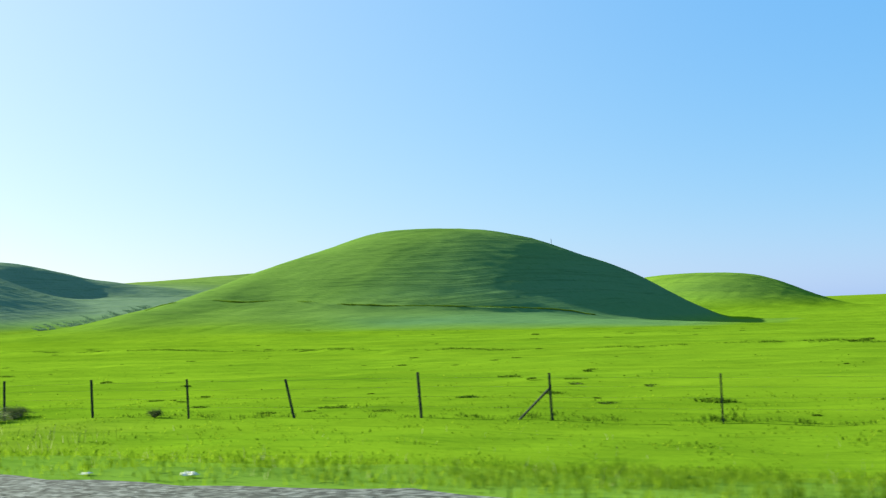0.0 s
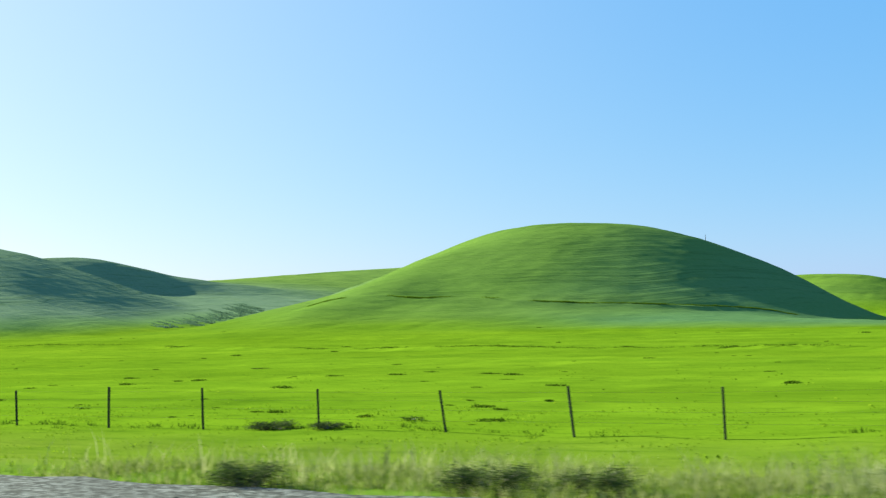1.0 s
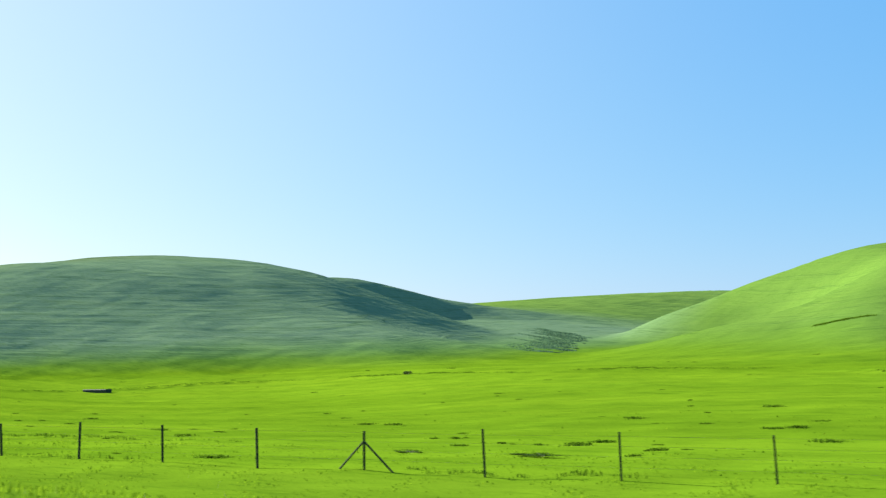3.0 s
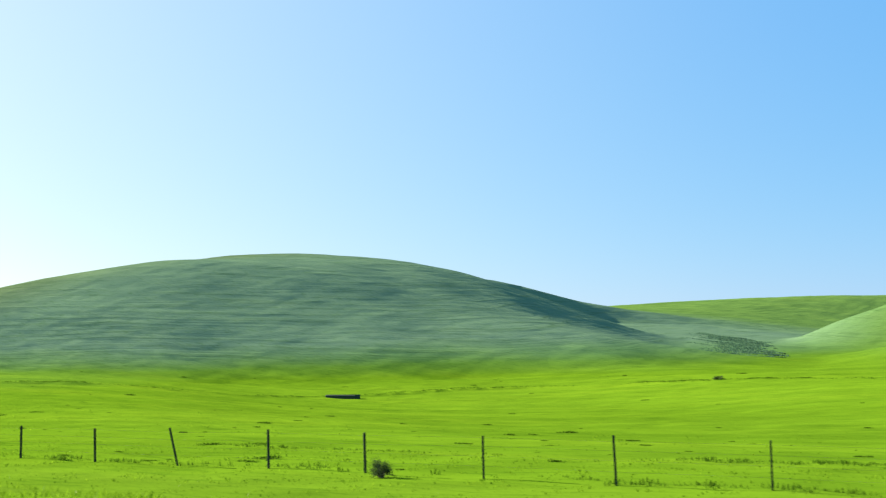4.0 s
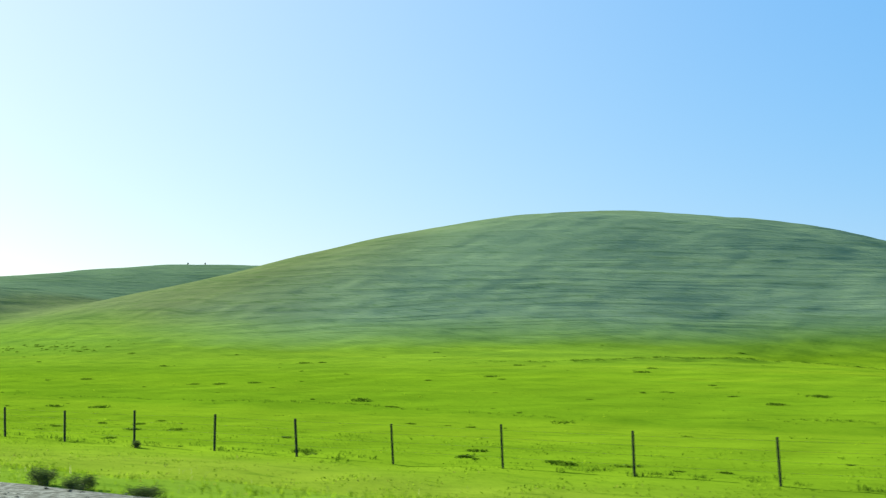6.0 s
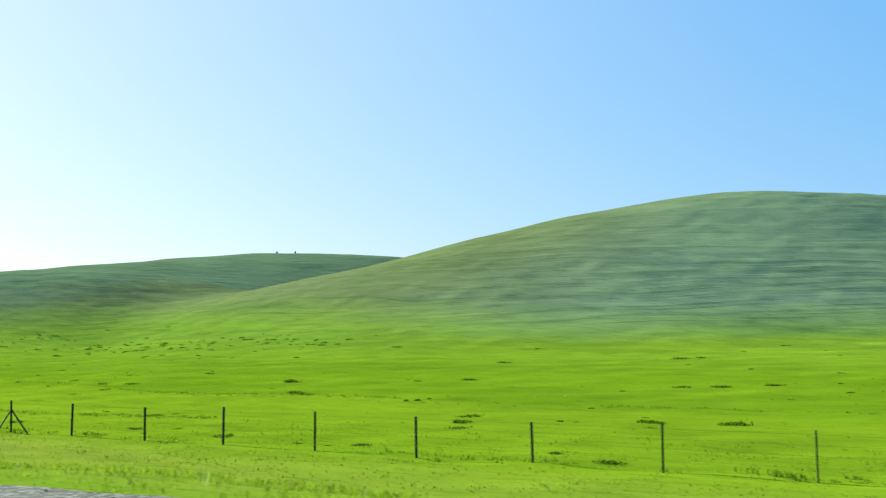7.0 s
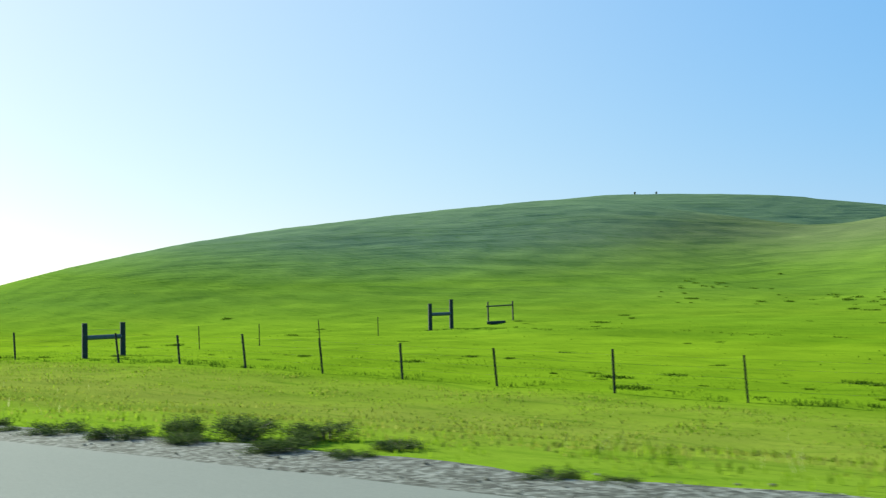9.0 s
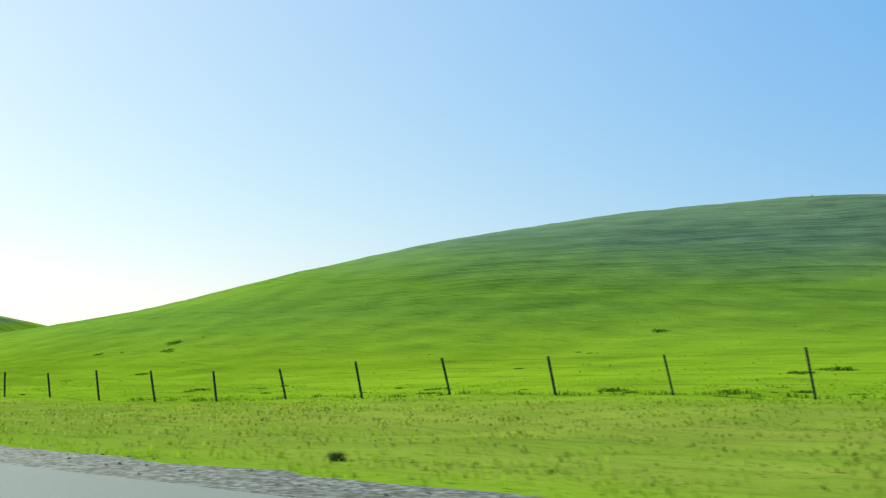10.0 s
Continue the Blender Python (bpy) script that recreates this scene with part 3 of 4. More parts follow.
def grass_stuff(name, label, count, x0, x1, y0, y1, tall, wide, droop, clump, seed, material, only=None):
    rnd = np.random.RandomState(seed)
    x, y = scatter(rnd, count, x0, x1, y0, y1, clump, seed)
    if only is not None:
        keep = rnd.rand(len(x)) < only(x, y)
        x, y = x[keep], y[keep]
    high = tall * (0.45 + 0.9 * rnd.rand(len(x))) * (0.8 + 0.35 * ripple(x, y, 3.0, seed + 2))
    high = np.clip(high, tall * 0.25, tall * 1.8)
    roots = np.stack([x, y, land(x, y)], -1)
    ob = new(name, blades(name, roots, high, wide * (0.6 + 0.8 * rnd.rand(len(x))), droop, rnd, material))
    return tagged(ob, label, "grass", "", "stuff")


def verge_start(x):
    return EDGE_Y + 0.15 + gravel_spill(x) + 0.22 * (0.6 * ripple(x, x * 0, 3.0, 11) + 0.5 * ripple(x, x * 0, 0.9, 12))


on_verge = lambda x, y: (y > verge_start(x)) * 1.0
grass_stuff("verge_grass", "lush short green grass on the road verge", 260000, -345, 22, 7.0, 17.0, 0.085, 0.018, 1.2, 0.7, 21, GREEN_BLADES, lambda x, y: on_verge(x, y) * (1 - 0.92 * (1 - ease(x, -275, -235)) * ease(y, 8.0, 9.5)))
grass_stuff("fence_grass", "green grass growing along the fence line", 150000, -350, 22, 16.5, 30.0, 0.040, 0.032, 2.2, 0.8, 31, GREEN_BLADES)
grass_stuff("meadow_tufts", "uneven green tufts in the meadow beyond the fence", 16000, -360, 20, 29.0, 52.0, 0.028, 0.07, 2.4, 1.0, 41, GREEN_BLADES)


def straw_share(x, y):
    near = np.exp(-((x + 16.5) / 5.0) ** 2) + 0.30 * np.exp(-((x + 33.0) / 4.0) ** 2) * (y < 11)  + 0.08 * ease(x, -8, 6) + 0.05
    return on_verge(x, y - 0.5) * np.clip(near, 0, 1) * (0.35 + 0.65 * (y < 15.0))


grass_stuff("straw_grass", "tall pale straw-coloured dry grass on the verge", 170000, -345, 22, 7.6, 21.0, 0.16, 0.007, 0.9, 1.1, 51, STRAW_BLADES, straw_share)


grass_stuff("hay_grass", "olive and yellow hay grass on the verge", 130000, -345, -150, 7.8, 22.5, 0.050, 0.026, 1.9, 0.6, 55, HAY_BLADES, lambda x, y: on_verge(x, y - 0.9) * (0.15 + 0.85 * (1 - ease(x, -255, -200))))


grass_stuff("rank_verge_grass", "rank dark green grass tufts on the verge", 22000, 2, 22, 7.6, 11.2, 0.14, 0.013, 1.2, 1.5, 59, blade_material("rank_verge", (0.080, 0.146, 0.003), (0.118, 0.198, 0.005), (0.165, 0.246, 0.016)), lambda x, y: on_verge(x, y - 0.4) * (0.03 + 0.97 * ease(x, 8.5, 13.5)))


def tall_share(x, y):
    return 0.9 * np.exp(-((x + 16.4) / 2.2) ** 2) * np.exp(-((y - 10.4) / 1.8) ** 2) + np.exp(-((x + 19.8) / 2.8) ** 2) * np.exp(-((y - 10.6) / 1.6) ** 2) + 0.6 * np.exp(-((x + 12.5) / 3.0) ** 2) * np.exp(-((y - 9.8) / 1.2) ** 2) + 0.10 * np.exp(-((x + 34.5) / 2.0) ** 2) * np.exp(-((y - 8.8) / 0.9) ** 2)


grass_stuff("reed_grass", "clump of tall bleached dry grass stalks", 60000, -42, -4, 8.2, 15.0, 0.34, 0.009, 0.9, 1.2, 61, STRAW_BLADES, tall_share)


def heap_share(x, y):
    f = np.clip((y - 10.4) / 11.0, 0, 1)
    return (np.abs(x + 6.3 + 6.4 * f) < 1.3 + 2.6 * f) * 0.9 + 0.25 * (x < -2) * (x > -16) * (y < 20)


grass_stuff("heap_stalks", "long arching pale dead stalks over the brush heap", 15000, -20, -3, 9.6, 21.6, 0.66, 0.022, 1.6, 1.6, 67, blade_material("dead_stalk", (0.090, 0.130, 0.030), (0.290, 0.330, 0.130), (0.640, 0.640, 0.400)), lambda x, y: 0.8 * (heap_share(x, y) > 0.5))
grass_stuff("brush_grass", "rank grey-green grass growing through the brush heap", 26000, -18, -1, 8.6, 22.0, 0.30, 0.015, 0.6, 0.8, 65, blade_material("rank_grass", (0.062, 0.112, 0.006), (0.112, 0.170, 0.016), (0.250, 0.280, 0.100)), heap_share)

# low dark lenses of rank grass dotted over the grazed pasture
rnd = np.random.RandomState(71)
tx, ty = rnd.uniform(-380, 20, 3600), 24.6 + 95.0 * rnd.rand(3600) ** 1.7
keep = rnd.rand(len(tx)) < np.clip(0.28 + 0.5 * ripple(tx, ty, 14.0, 73), 0.04, 1) * (1 - 0.55 * ease(ty, 40, 90)) * (land(tx, ty) < 2.2)
tx, ty = tx[keep], ty[keep]
per = 110
size = 0.08 + 0.34 * rnd.rand(len(tx)) ** 2.6
rx = np.repeat(tx, per) + np.repeat(size, per) * rnd.uniform(-1, 1, len(tx) * per) * np.sqrt(rnd.rand(len(tx) * per)) * 1.5
ry = np.repeat(ty, per) + np.repeat(size, per) * rnd.randn(len(tx) * per) * 0.45
tagged(new("pasture_tussocks", blades("pasture_tussocks", np.stack([rx, ry, land(rx, ry)], -1), np.repeat(size, per) * (0.08 + 0.16 * rnd.rand(len(rx))), 0.02 + np.repeat(size, per) * 0.10, 2.2, rnd, TUSSOCK)),
       "scattered low dark green tussocks in the grazed pasture", "grass", "", "stuff")

# darker rushes that mark the low banks and the foot of the fence
rnd = np.random.RandomState(75)
lx, ly, ls = [], [], []
for line, count, x0, x1, tall in ((BANK_1, 9000, -215, 15, 0.065), (BANK_2, 1800, -303, -165, 0.05), (BANK_3, 7000, -108, -42, 0.12), (((-262, 30.6), (-232, 30.2)), 420, -262, -232, 0.08), (((-135, 30.4), (-104, 30.6)), 420, -135, -104, 0.08), (((-330, 23.9), (20, 23.9)), 3000, -330, 15, 0.101)):
    x = rnd.uniform(x0, x1, count)
    x = x[rnd.rand(count) < np.clip((0.8 if line is BANK_3 else 0.5) + 0.9 * ripple(x, x * 0, 17.0, 76), 0.0, 1)]
    lx.append(x)
    ly.append(np.interp(x, *zip(*line)) + (0.8 * np.sin(x * 0.11) + 0.4 * np.sin(x * 0.37)) * (tall != 0.101) + rnd.randn(len(x)) * 0.25)
    ls.append(tall * (0.4 + 0.9 * rnd.rand(len(x))))
lx, ly, ls = (np.repeat(np.concatenate(v), 9) for v in (lx, ly, ls))
lx, ly = lx + ls * rnd.randn(len(lx)) * 1.2, ly + ls * rnd.randn(len(lx)) * 0.6
tagged(new("bank_rushes", blades("bank_rushes", np.stack([lx, ly, land(lx, ly)], -1), ls * (0.5 + 0.6 * rnd.rand(len(lx))), ls * 0.28, 0.6, rnd, TUSSOCK)),
       "darker green rushes along the low banks and the fence", "grass", "", "stuff")

# loose stones on the shoulder
rnd = np.random.RandomState(81)
count = 5000
sx, sy = rnd.uniform(-330, 15, count), 5.75 + 1.5 * rnd.rand(count) ** 0.8
sr = 0.007 + 0.018 * rnd.rand(count) ** 3
octa = np.array([(1, 0, 0), (-1, 0, 0), (0, 1, 0), (0, -1, 0), (0, 0, 1), (0, 0, -1.0)])
faces = np.array([(0, 2, 4), (2, 1, 4), (1, 3, 4), (3, 0, 4), (2, 0, 5), (1, 2, 5), (3, 1, 5), (0, 3, 5)])
jit = octa[None] * (0.6 + 0.8 * rnd.rand(count, 6, 1)) * sr[:, None, None] * np.array([1.2, 1.0, 0.7])
v = jit + np.stack([sx, sy, np.full(count, ROAD_Z - 0.02) + sr * 0.35], -1)[:, None]
STONES = blade_material("loose_stone", (0.0962, 0.0999, 0.074), (0.1776, 0.1813, 0.1406), (0.407, 0.407, 0.3478))
tagged(new("loose_stones", fast_mesh("loose_stones", v.reshape(-1, 3), (np.arange(count)[:, None, None] * 6 + faces).reshape(-1, 3), STONES)),
       "loose grey and white stones strewn on the shoulder", "gravel", "", "stuff")


# ---- shrubs ----


def shrub_meshes(seed, twigs, leaves, leaf, flat, spiky, slim):
    """Branches and leaf clumps of a shrub one metre wide."""
    rnd = np.random.RandomState(seed)
    bm = bmesh.new()
    tips = []
    for k in range(twigs):
        a, lift = rnd.rand() * 6.283, 0.15 + 0.85 * rnd.rand()
        r = 0.5 * math.sqrt(1 - lift * lift * 0.7) * (0.7 + 0.4 * rnd.rand())
        tip = Vector((r * math.cos(a), r * math.sin(a), flat * lift * (0.7 + 0.4 * rnd.rand())))
        mid = tip * 0.5 + Vector((rnd.uniform(-.05, .05), rnd.uniform(-.05, .05), 0.06))
        rod(bm, (0.06 * math.cos(a), 0.06 * math.sin(a), -0.04), mid, 0.010, 0.006, 4)
        rod(bm, mid, tip, 0.006, 0.002, 4)
        tips += [mid.lerp(tip, f) for f in (0.2, 0.45, 0.7, 0.95)]
    branch_mesh = bpy.data.meshes.new("stem")
    bm.to_mesh(branch_mesh)
    bm.free()
    branch_mesh.materials.append(TWIG)
    pick = np.array([tips[i] for i in rnd.randint(0, len(tips), leaves)]) + rnd.randn(leaves, 3) * 0.055
    pick[:, 2] = np.abs(pick[:, 2])
    d = rnd.randn(leaves, 3) * np.array([1, 1, 0.7]) + pick * spiky + np.array([0, 0, 0.4 * spiky])
    d /= np.linalg.norm(d, axis=1, keepdims=True)
    s = np.cross(d, rnd.randn(leaves, 3))
    s /= np.linalg.norm(s, axis=1, keepdims=True)
    size = leaf * (0.5 + rnd.rand(leaves))[:, None]
    v = np.stack([pick, pick + d * size * 0.5 + s * size * slim, pick + d * size, pick + d * size * 0.5 - s * size * slim], 1).reshape(-1, 3)
    k = np.arange(leaves)[:, None] * 4
    return branch_mesh, v, np.concatenate([k + [0, 1, 2], k + [0, 2, 3]])


def shrub_kind(seed, leaf_material, twigs=26, leaves=900, leaf=0.07, flat=0.6, spiky=1.0, slim=0.2):
    b, v, t = shrub_meshes(seed, twigs, leaves, leaf, flat, spiky, slim)
    return b, fast_mesh("foliage", v, t, leaf_material)


GREEN_KINDS = [shrub_kind(s, SHRUB_LEAVES, 44, 5200, 0.036, 0.6, 0.8, 0.22) for s in (1, 2, 3)]
GREY_KINDS = [shrub_kind(s, DRY_BRUSH, 44, 2600, 0.26, 0.55, 0.7, 0.020) for s in (4, 5, 6)]
SCRUB_KINDS = [shrub_kind(s, SCRUB, 12, 1600, 0.09, 0.6, 0.5, 0.3) for s in (11, 12)]
FLAT_KINDS = [shrub_kind(s, WEED_LEAVES, 18, 900, 0.07, 0.5) for s in (16, 17)]
WEED_KINDS = [shrub_kind(s, SHRUB_LEAVES, 9, 120, 0.10, 1.3, 2.5) for s in (7, 8)]


def shrub(kinds, x, y, wide, high, label, category, group, name="shrub", turn=0.0, long=1.0):
    k = int(abs(x * 7.3 + y * 3.1)) % len(kinds)
    ob = new(name)
    ob.matrix_basis = Matrix.Translation(at(x, y, 0.01)) @ Matrix.Rotation(turn + x * 1.7, 4, "Z") @ Matrix.Diagonal((wide * long, wide, high / 0.6, 1))
    for part_name, me in zip(("stem", "foliage"), kinds[k]):
        c = new(part_name, me)
        c.parent = ob
    return tagged(ob, label, category, group)


ROADSIDE = "dark shrubs along the road edge"
for x, y, w, h in ((-4.2, 7.75, 0.55, 0.32), (-3.0, 7.9, 0.4, 0.2), (-14.6, 8.2, 0.7, 0.26), (-13.5, 8.4, 1.0, 0.32), (-12.5, 8.3, 0.8, 0.26), (-20.7, 7.8, 0.70, 0.24), (-18.7, 8.3, 0.90, 0.28), (-17.9, 8.5, 0.80, 0.25),
                   (-37.8, 7.45, 0.80, 0.26), (-51.3, 8.0, 0.60, 0.2), (-133.5, 8.3, 0.55, 0.3), (-164.7, 7.8, 0.42, 0.2), (-165.5, 7.7, 0.35, 0.16),
                   (-180.0, 7.5, 0.40, 0.20), (-179.4, 7.5, 0.38, 0.18), (-178.3, 7.4, 0.5, 0.12), (-224.4, 7.3, 0.5, 0.13), (-223.9, 7.5, 0.65, 0.19), (-223.4, 7.7, 0.6, 0.14),
                   (-240.9, 7.35, 0.3, 0.10), (-240.3, 7.4, 0.3, 0.06), (-239.6, 7.55, 0.35, 0.05), (-239.0, 7.6, 0.3, 0.05), (-238.4, 7.6, 0.3, 0.04), (-255.7, 6.95, 0.24, 0.15), (-268.3, 6.82, 0.50, 0.12), (-267.8, 6.90, 0.4, 0.09),
                   (-270.4, 6.9, 0.50, 0.13), (-271.3, 6.92, 0.75, 0.16), (-271.6, 7.5, 0.30, 0.14), (-272.4, 7.45, 0.85, 0.25), (-273.1, 7.2, 0.55, 0.24), (-272.6, 6.85, 0.6, 0.14), (-271.8, 7.9, 0.8, 0.16), (-270.6, 7.7, 0.5, 0.12),
                   (-273.6, 6.8, 0.75, 0.19), (-274.7, 6.75, 0.75, 0.19), (-275.5, 6.6, 0.4, 0.12), (-285.0, 6.75, 0.38, 0.13), (-284.0, 6.85, 0.45, 0.18), (-283.4, 7.0, 0.4, 0.14), (-276.2, 6.9, 0.4, 0.14), (-282.7, 8.2, 0.35, 0.1), (-304.1, 8.4, 0.28, 0.1)):
    shrub(GREEN_KINDS, x, y, w, h, "low dark green shrub at the edge of the gravel", "shrub", ROADSIDE)
for x, y, w, h in ((-10.2, 24.0, 1.1, 0.35), (-4.5, 23.4, 0.5, 0.2), (-31.5, 23.6, 1.4, 0.24), (-29.9, 23.6, 1.0, 0.2), (-53.3, 23.2, 0.75, 0.45), (-52.4, 23.0, 0.6, 0.3), (-123.1, 22.8, 0.62, 0.5),
                   (-261.2, 22.7, 0.5, 0.17), (-260.7, 25.2, 0.4, 0.12), (-196.7, 22.8, 0.35, 0.25), (-79.6, 23.1, 0.5, 0.12), (-148.0, 22.0, 0.5, 0.12)):
    shrub(GREEN_KINDS, x, y, w, h, "small dark green bush growing at the fence", "shrub", "bushes at the fence")
for x, y, h in ((-48.1, 19.2, 0.2), (-48.4, 19.3, 0.16), (-43.4, 16.9, 0.3), (-35.5, 8.6, 0.16), (-167.0, 10.2, 0.22), (-166.9, 10.6, 0.28), (-162.6, 8.8, 0.12), (-191.9, 19.7, 0.2), (-156.4, 18.2, 0.2),
                (-240.9, 10.1, 0.2), (-238.7, 8.6, 0.22), (-232.6, 9.6, 0.2), (-21.5, 11.6, 0.5)):
    shrub(WEED_KINDS, x, y, h * 0.55, h * 0.5, "single upright dark weed in the verge", "weed", "weeds in the verge", "weed")

# the grey heap of dry brush
rng = random.Random(9)
for i in range(46):
    f = i / 45.0
    side = rng.uniform(-1, 1)
    x = -6.1 - 6.2 * f + side * (0.8 + (1.7 if side < 0 else 1.4) * f)
    y = 10.4 + 11.0 * f + side * 0.8 * f + rng.uniform(-0.5, 0.5)
    w = rng.uniform(0.9, 1.3) + 0.7 * f
    shrub(GREY_KINDS, x, y, w, w * rng.uniform(0.16, 0.30) * (0.6 if side < -0.2 and f > 0.6 else 1.0), "tangled heap of grey dry tumbleweed and stalks", "brush", "dry brush heap on the bank", "dry_brush", rng.uniform(0, 6), 1.25)

for x, y, w, h in ((-8.2, 8.0, 0.45, 0.22), (-8.8, 8.1, 0.5, 0.20), (-9.6, 8.3, 0.4, 0.16)):
    shrub(GREY_KINDS, x, y, w, h, "low fuzzy grey-green brush near the gravel", "brush", "dry brush heap on the bank", "dry_brush")

# pale flattened stalks beside the heap
PALE_STALKS = blade_material("pale_stalks", (0.120, 0.180, 0.026), (0.240, 0.290, 0.100), (0.460, 0.470, 0.260))
STALK_KINDS = [shrub_kind(s, PALE_STALKS, 36, 3200, 0.17, 0.5, 0.6, 0.020) for s in (14, 15)]
for i in range(20):
    x, y = -9.6 - 6.2 * i / 19.0 + rng.uniform(-0.4, 0.4), 10.7 + rng.uniform(-1.0, 1.3)
    w = rng.uniform(0.9, 1.4)
    shrub(STALK_KINDS, x, y, w, w * rng.uniform(0.16, 0.26), "heap of flattened pale straw stalks", "brush", "dry brush heap on the bank", "dry_brush", rng.uniform(0, 6), 1.3)

# scrub in the rills that run down to the gully between the two hills
rnd = np.random.RandomState(79)
rills, per = 64, 150
foot, step, reach = rnd.rand(rills) ** 0.8, 0.65 * rnd.rand(rills) ** 1.4, rnd.uniform(7.0, 16.0, rills)
f = rnd.rand(rills * per) ** 1.2
rx = np.repeat(-148.0 - 21.0 * foot - 22.0 * step, per) - 0.82 * f * np.repeat(reach, per) + 0.25 * rnd.randn(rills * per)
ry = np.repeat(157.0 + 62.0 * foot + 27.0 * step, per) + 0.57 * f * np.repeat(reach, per) + 0.35 * rnd.randn(rills * per)
tagged(new("gully_scrub", blades("gully_scrub", np.stack([rx, ry, land(rx, ry)], -1), (0.07 + 0.20 * rnd.rand(len(rx))) * (1.1 - 0.6 * f), 0.10 + 0.16 * rnd.rand(len(rx)), 1.6, rnd, SCRUB)),
       "rows of low teal scrub in the rills of the gully", "scrub", "", "stuff")
rng = random.Random(12)
for i in range(24):
    f, r = rng.random(), rng.uniform(0.0, 0.4)
    shrub(SCRUB_KINDS, -148.0 - 21.0 * f - 22.0 * r, 157.0 + 62.0 * f + 27.0 * r, rng.uniform(0.6, 1.1), rng.uniform(0.08, 0.15), "low grey-green scrub in the gully between two hills", "shrub", "scrub in the gully")
for x, y in ((-368.2, 182.0), (-365.2, 184.6)):
    shrub(GREEN_KINDS, x, y, 0.45, 0.55, "tiny lone bush on the hill's skyline", "shrub", "bushes on the skyline")
shrub(GREEN_KINDS, -140.2, 100.0, 1.1, 0.45, "dark low bush in the open meadow", "shrub", "bushes in the meadow")
# first four: weeds that also stand in for shadow at brace and gate feet
for x, y, w in ((-301.6, 45.1, 1.6), (-301.7, 46.6, 1.5), (-301.6, 25.9, 1.2), (-301.5, 52.2, 1.2), (-226.2, 80.4, 0.9), (-280.0, 69.0, 0.7), (-53.6, 54.1, 1.6), (-29.0, 26.3, 0.9), (-66.2, 31.2, 0.8), (-91.6, 28.8, 2.0), (-96.0, 29.0, 1.2), (6.5, 27.8, 0.7), (3.5, 33.7, 0.6), (6.0, 33.5, 0.5), (-162.7, 27.0, 1.4), (-148.6, 28.3, 1.6), (-164.0, 27.1, 1.6), (-231.2, 26.0, 1.0), (-238.1, 26.2, 0.9), (-190.9, 24.1, 0.6), (-195.0, 27.6, 0.6)):
    shrub(FLAT_KINDS, x, y, w * 0.6, 0.09, "dark flat patch of weeds in the meadow", "weed", "weed patches in the meadow", "weed_patch", -x * 1.7, 1.6)

# a scatter of tussocks low on the broad hill's western foot
rnd = np.random.RandomState(78)
tx, ty = rnd.uniform(-302, -258, 150), rnd.normal(70.5, 2.6, 150)
size = 0.06 + 0.12 * rnd.rand(150) ** 2
rx, ry = (np.repeat(v, 60) + np.repeat(size, 60) * rnd.randn(9000) * k for v, k in ((tx, 1.1), (ty, 0.6)))
tagged(new("slope_tussocks", blades("slope_tussocks", np.stack([rx, ry, land(rx, ry)], -1), np.repeat(size, 60) * (0.3 + 0.5 * rnd.rand(9000)), np.repeat(size, 60) * 0.3, 1.2, rnd, TUSSOCK)),
       "dark green tussocks dotting the foot of a hill", "grass", "", "stuff")
# bleached grass between the gravel and the brush heap
grass_stuff("bleached_grass", "short bleached grass between the gravel and the brush", 60000, -24, -2, 7.2, 10.6, 0.13, 0.012, 1.1, 0.7, 57, blade_material("bleached_grass", (0.104, 0.160, 0.010), (0.150, 0.200, 0.030), (0.300, 0.310, 0.130)), on_verge)

# a thin strip of olive growth where the gravel ends
grass_stuff("edge_weeds", "thin strip of low olive weeds at the gravel's edge", 9000, -242.5, -236.5, 7.1, 7.9, 0.085, 0.016, 0.9, 0.8, 63, blade_material("edge_weed", (0.030, 0.046, 0.010), (0.062, 0.088, 0.018), (0.120, 0.142, 0.040)),
            lambda x, y: (np.abs(y - (7.35 + 0.10 * (x + 241.0))) < 0.13) * (1 - 0.8 * np.abs((x + 239.5) / 3.0)))

# ---- small roadside things ----
marker = thing("road_marker", at(-6.4, 9.6), "slim pale roadside marker post with a black cap", "marker post")
part("post", box(bmesh.new(), (0, 0, 0.1), (0.05, 0.035, 0.5), 0.004), POST_STEEL, marker, "dark steel foot")
part("plate", box(bmesh.new(), (0, -0.02, 0.47), (0.078, 0.02, 0.36), 0.004), MARKER_WHITE, marker, "faded pale plate")
part("cap", box(bmesh.new(), (0, -0.015, 0.665), (0.064, 0.04, 0.03), 0.006), MARKER_BLACK, marker, "black cap")
stake = thing("stake", at(-37.8, 16.6), "thin weathered wooden stake in the grass", "stake")
part("stick", rod(bmesh.new(), (0, 0, -0.1), (0.01, 0, 0.62), 0.014, 0.010, 6), TWIG, stake)
pole = thing("hill_pole", at(-64.7, 213.4), "thin dark pole on the hill's skyline", "pole")
part("shaft", rod(bmesh.new(), (0, 0, -0.3), (0, 0, 1.1), 0.05, 0.04, 6), POST_STEEL, pole)


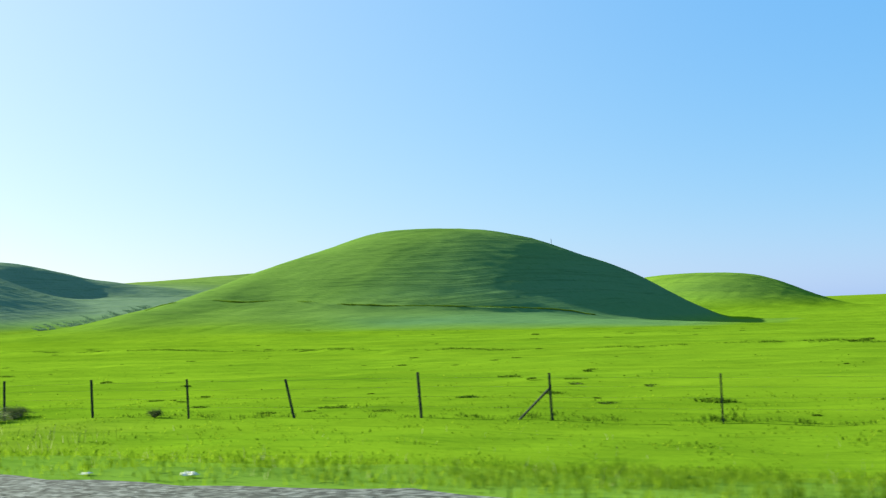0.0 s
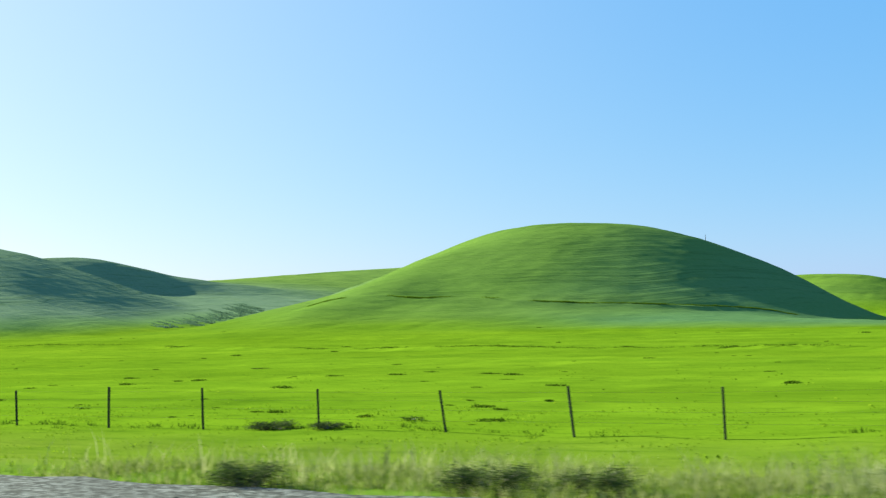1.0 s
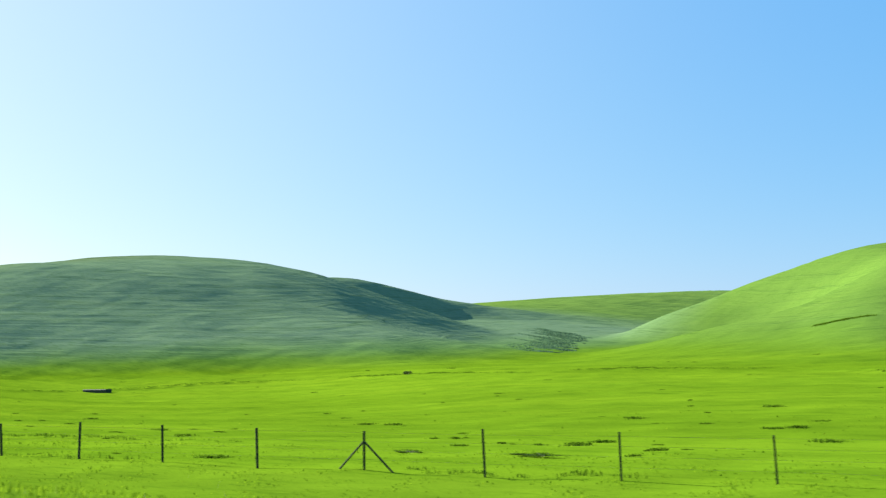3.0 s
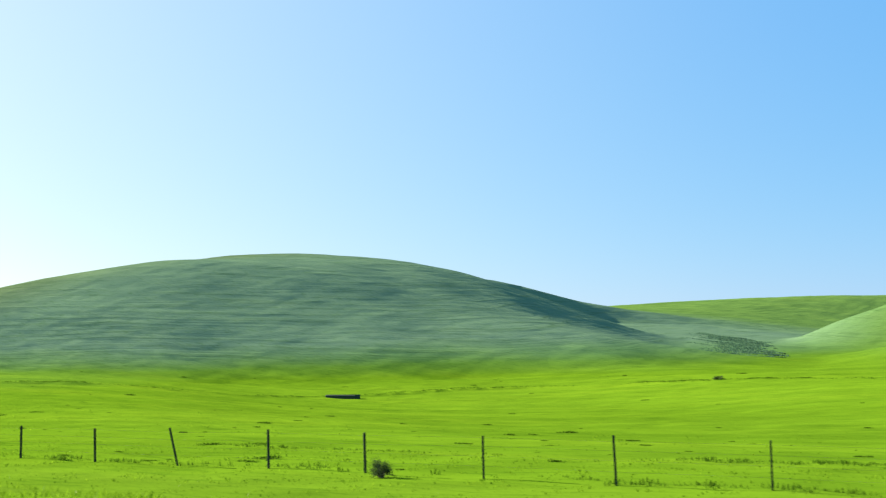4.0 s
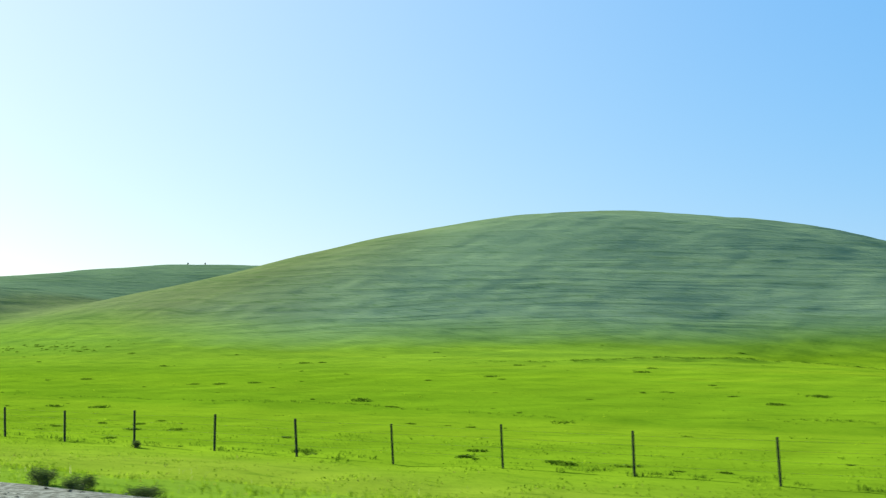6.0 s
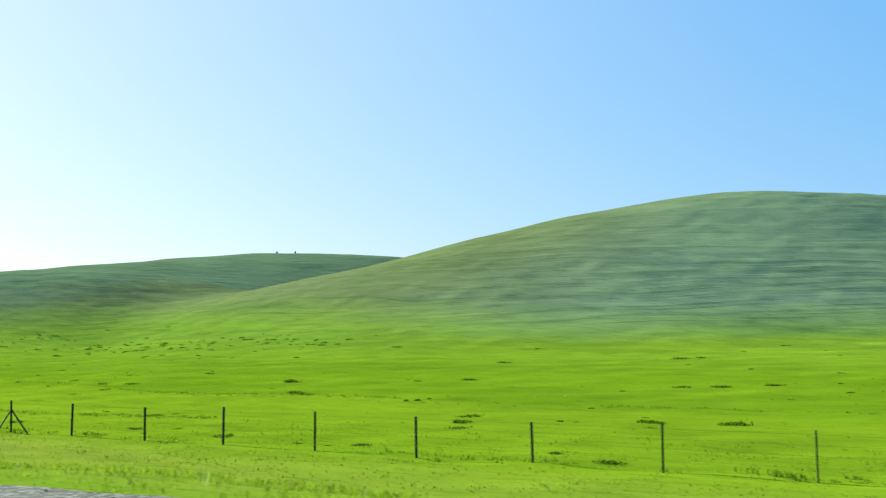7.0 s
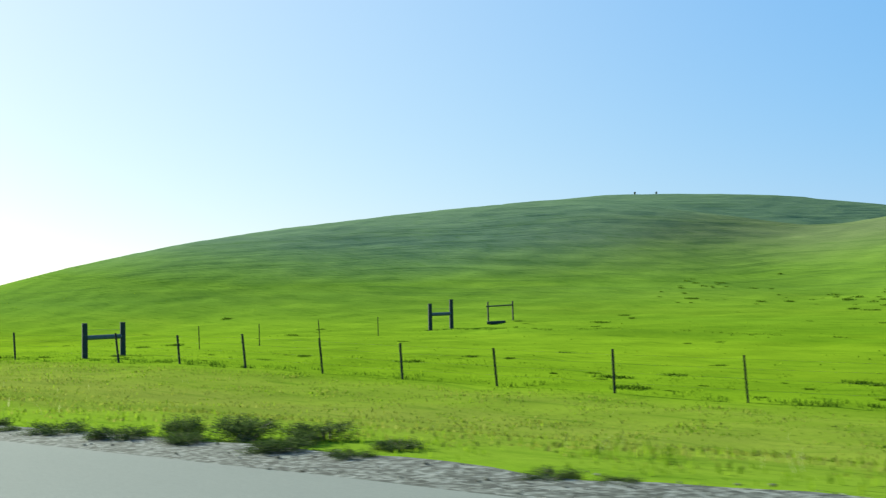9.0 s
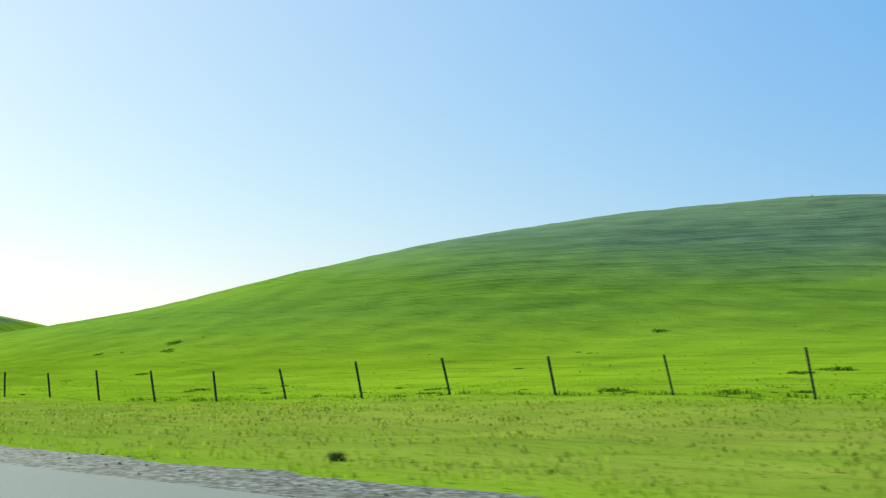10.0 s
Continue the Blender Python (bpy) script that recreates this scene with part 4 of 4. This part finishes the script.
def litter(x, y, size, seed):
    rnd = np.random.RandomState(seed)
    bm = bmesh.new()
    bmesh.ops.create_grid(bm, x_segments=4, y_segments=3, size=0.5)
    for v in bm.verts:
        v.co = Vector((v.co.x * size * (1 + 0.3 * rnd.randn()), v.co.y * size * 0.5, abs(rnd.randn()) * size * 0.13 + 0.004))
    bmesh.ops.solidify(bm, geom=bm.faces[:], thickness=0.003)
    ob = thing("paper_scrap", (x, y, max(float(land(x, y)), ROAD_Z - 0.02 if y < EDGE_Y else -9) + 0.004), "crumpled white scrap of litter at the roadside", "litter", "white litter at the roadside")
    part("sheet", bm, PAPER, ob)


for i, (x, y, s) in enumerate(((9.1, 8.0, 0.14), (8.0, 7.9, 0.12), (-8.5, 17.8, 0.5), (-26.1, 7.5, 0.22), (-25.0, 7.6, 0.14), (-24.0, 7.5, 0.16), (-22.8, 7.4, 0.12), (-254.8, 6.75, 0.12), (-255.1, 6.9, 0.08),
                               (-299.1, 16.6, 0.14), (-289.7, 5.8, 0.07), (-289.3, 6.3, 0.09), (-276.0, 6.6, 0.14), (-279.6, 6.6, 0.1), (-287.0, 6.55, 0.14))):
    litter(x, y, s, 200 + i)


def tyre_scrap(x, y, long, turn, seed):
    """A curled strip of tread: two rows of ribs on a bent band."""
    rnd = np.random.RandomState(seed)
    ob = thing("tyre_scrap", (x, y, ROAD_Z + 0.002), "torn curled strip of black tyre tread on the road edge", "tyre scrap", "tyre scraps")
    ob.rotation_euler = (0, 0, turn)
    band, ribs = bmesh.new(), bmesh.new()
    for k in range(9):
        u = k / 8.0 - 0.5
        lift = 0.014 + 0.25 * long * u * u * (1 + 0.4 * rnd.rand())
        box(band, (u * long, 0.03 * math.sin(5 * u), lift), (long / 7.5, 0.10, 0.016), 0.003)
        for side in (-0.027, 0.027):
            box(ribs, (u * long, 0.03 * math.sin(5 * u) + side, lift + 0.011), (long / 11.0, 0.036, 0.012), 0.003)
    part("band", band, MARKER_BLACK, ob)
    part("tread", ribs, MARKER_BLACK, ob)


tyre_scrap(-240.25, 6.10, 0.17, 0.3, 1)
tyre_scrap(-242.2, 6.64, 0.09, 0.8, 2)
patch = tagged(mesh_object("paint_patch", np.array([(-281.9, 4.95, ROAD_Z + 0.004), (-281.2, 4.93, ROAD_Z + 0.004), (-281.15, 5.05, ROAD_Z + 0.004), (-281.85, 5.06, ROAD_Z + 0.004)]), np.array([(0, 1, 2, 3)]), PAPER), "worn patch of white paint on the asphalt", "road paint", "", "structure")
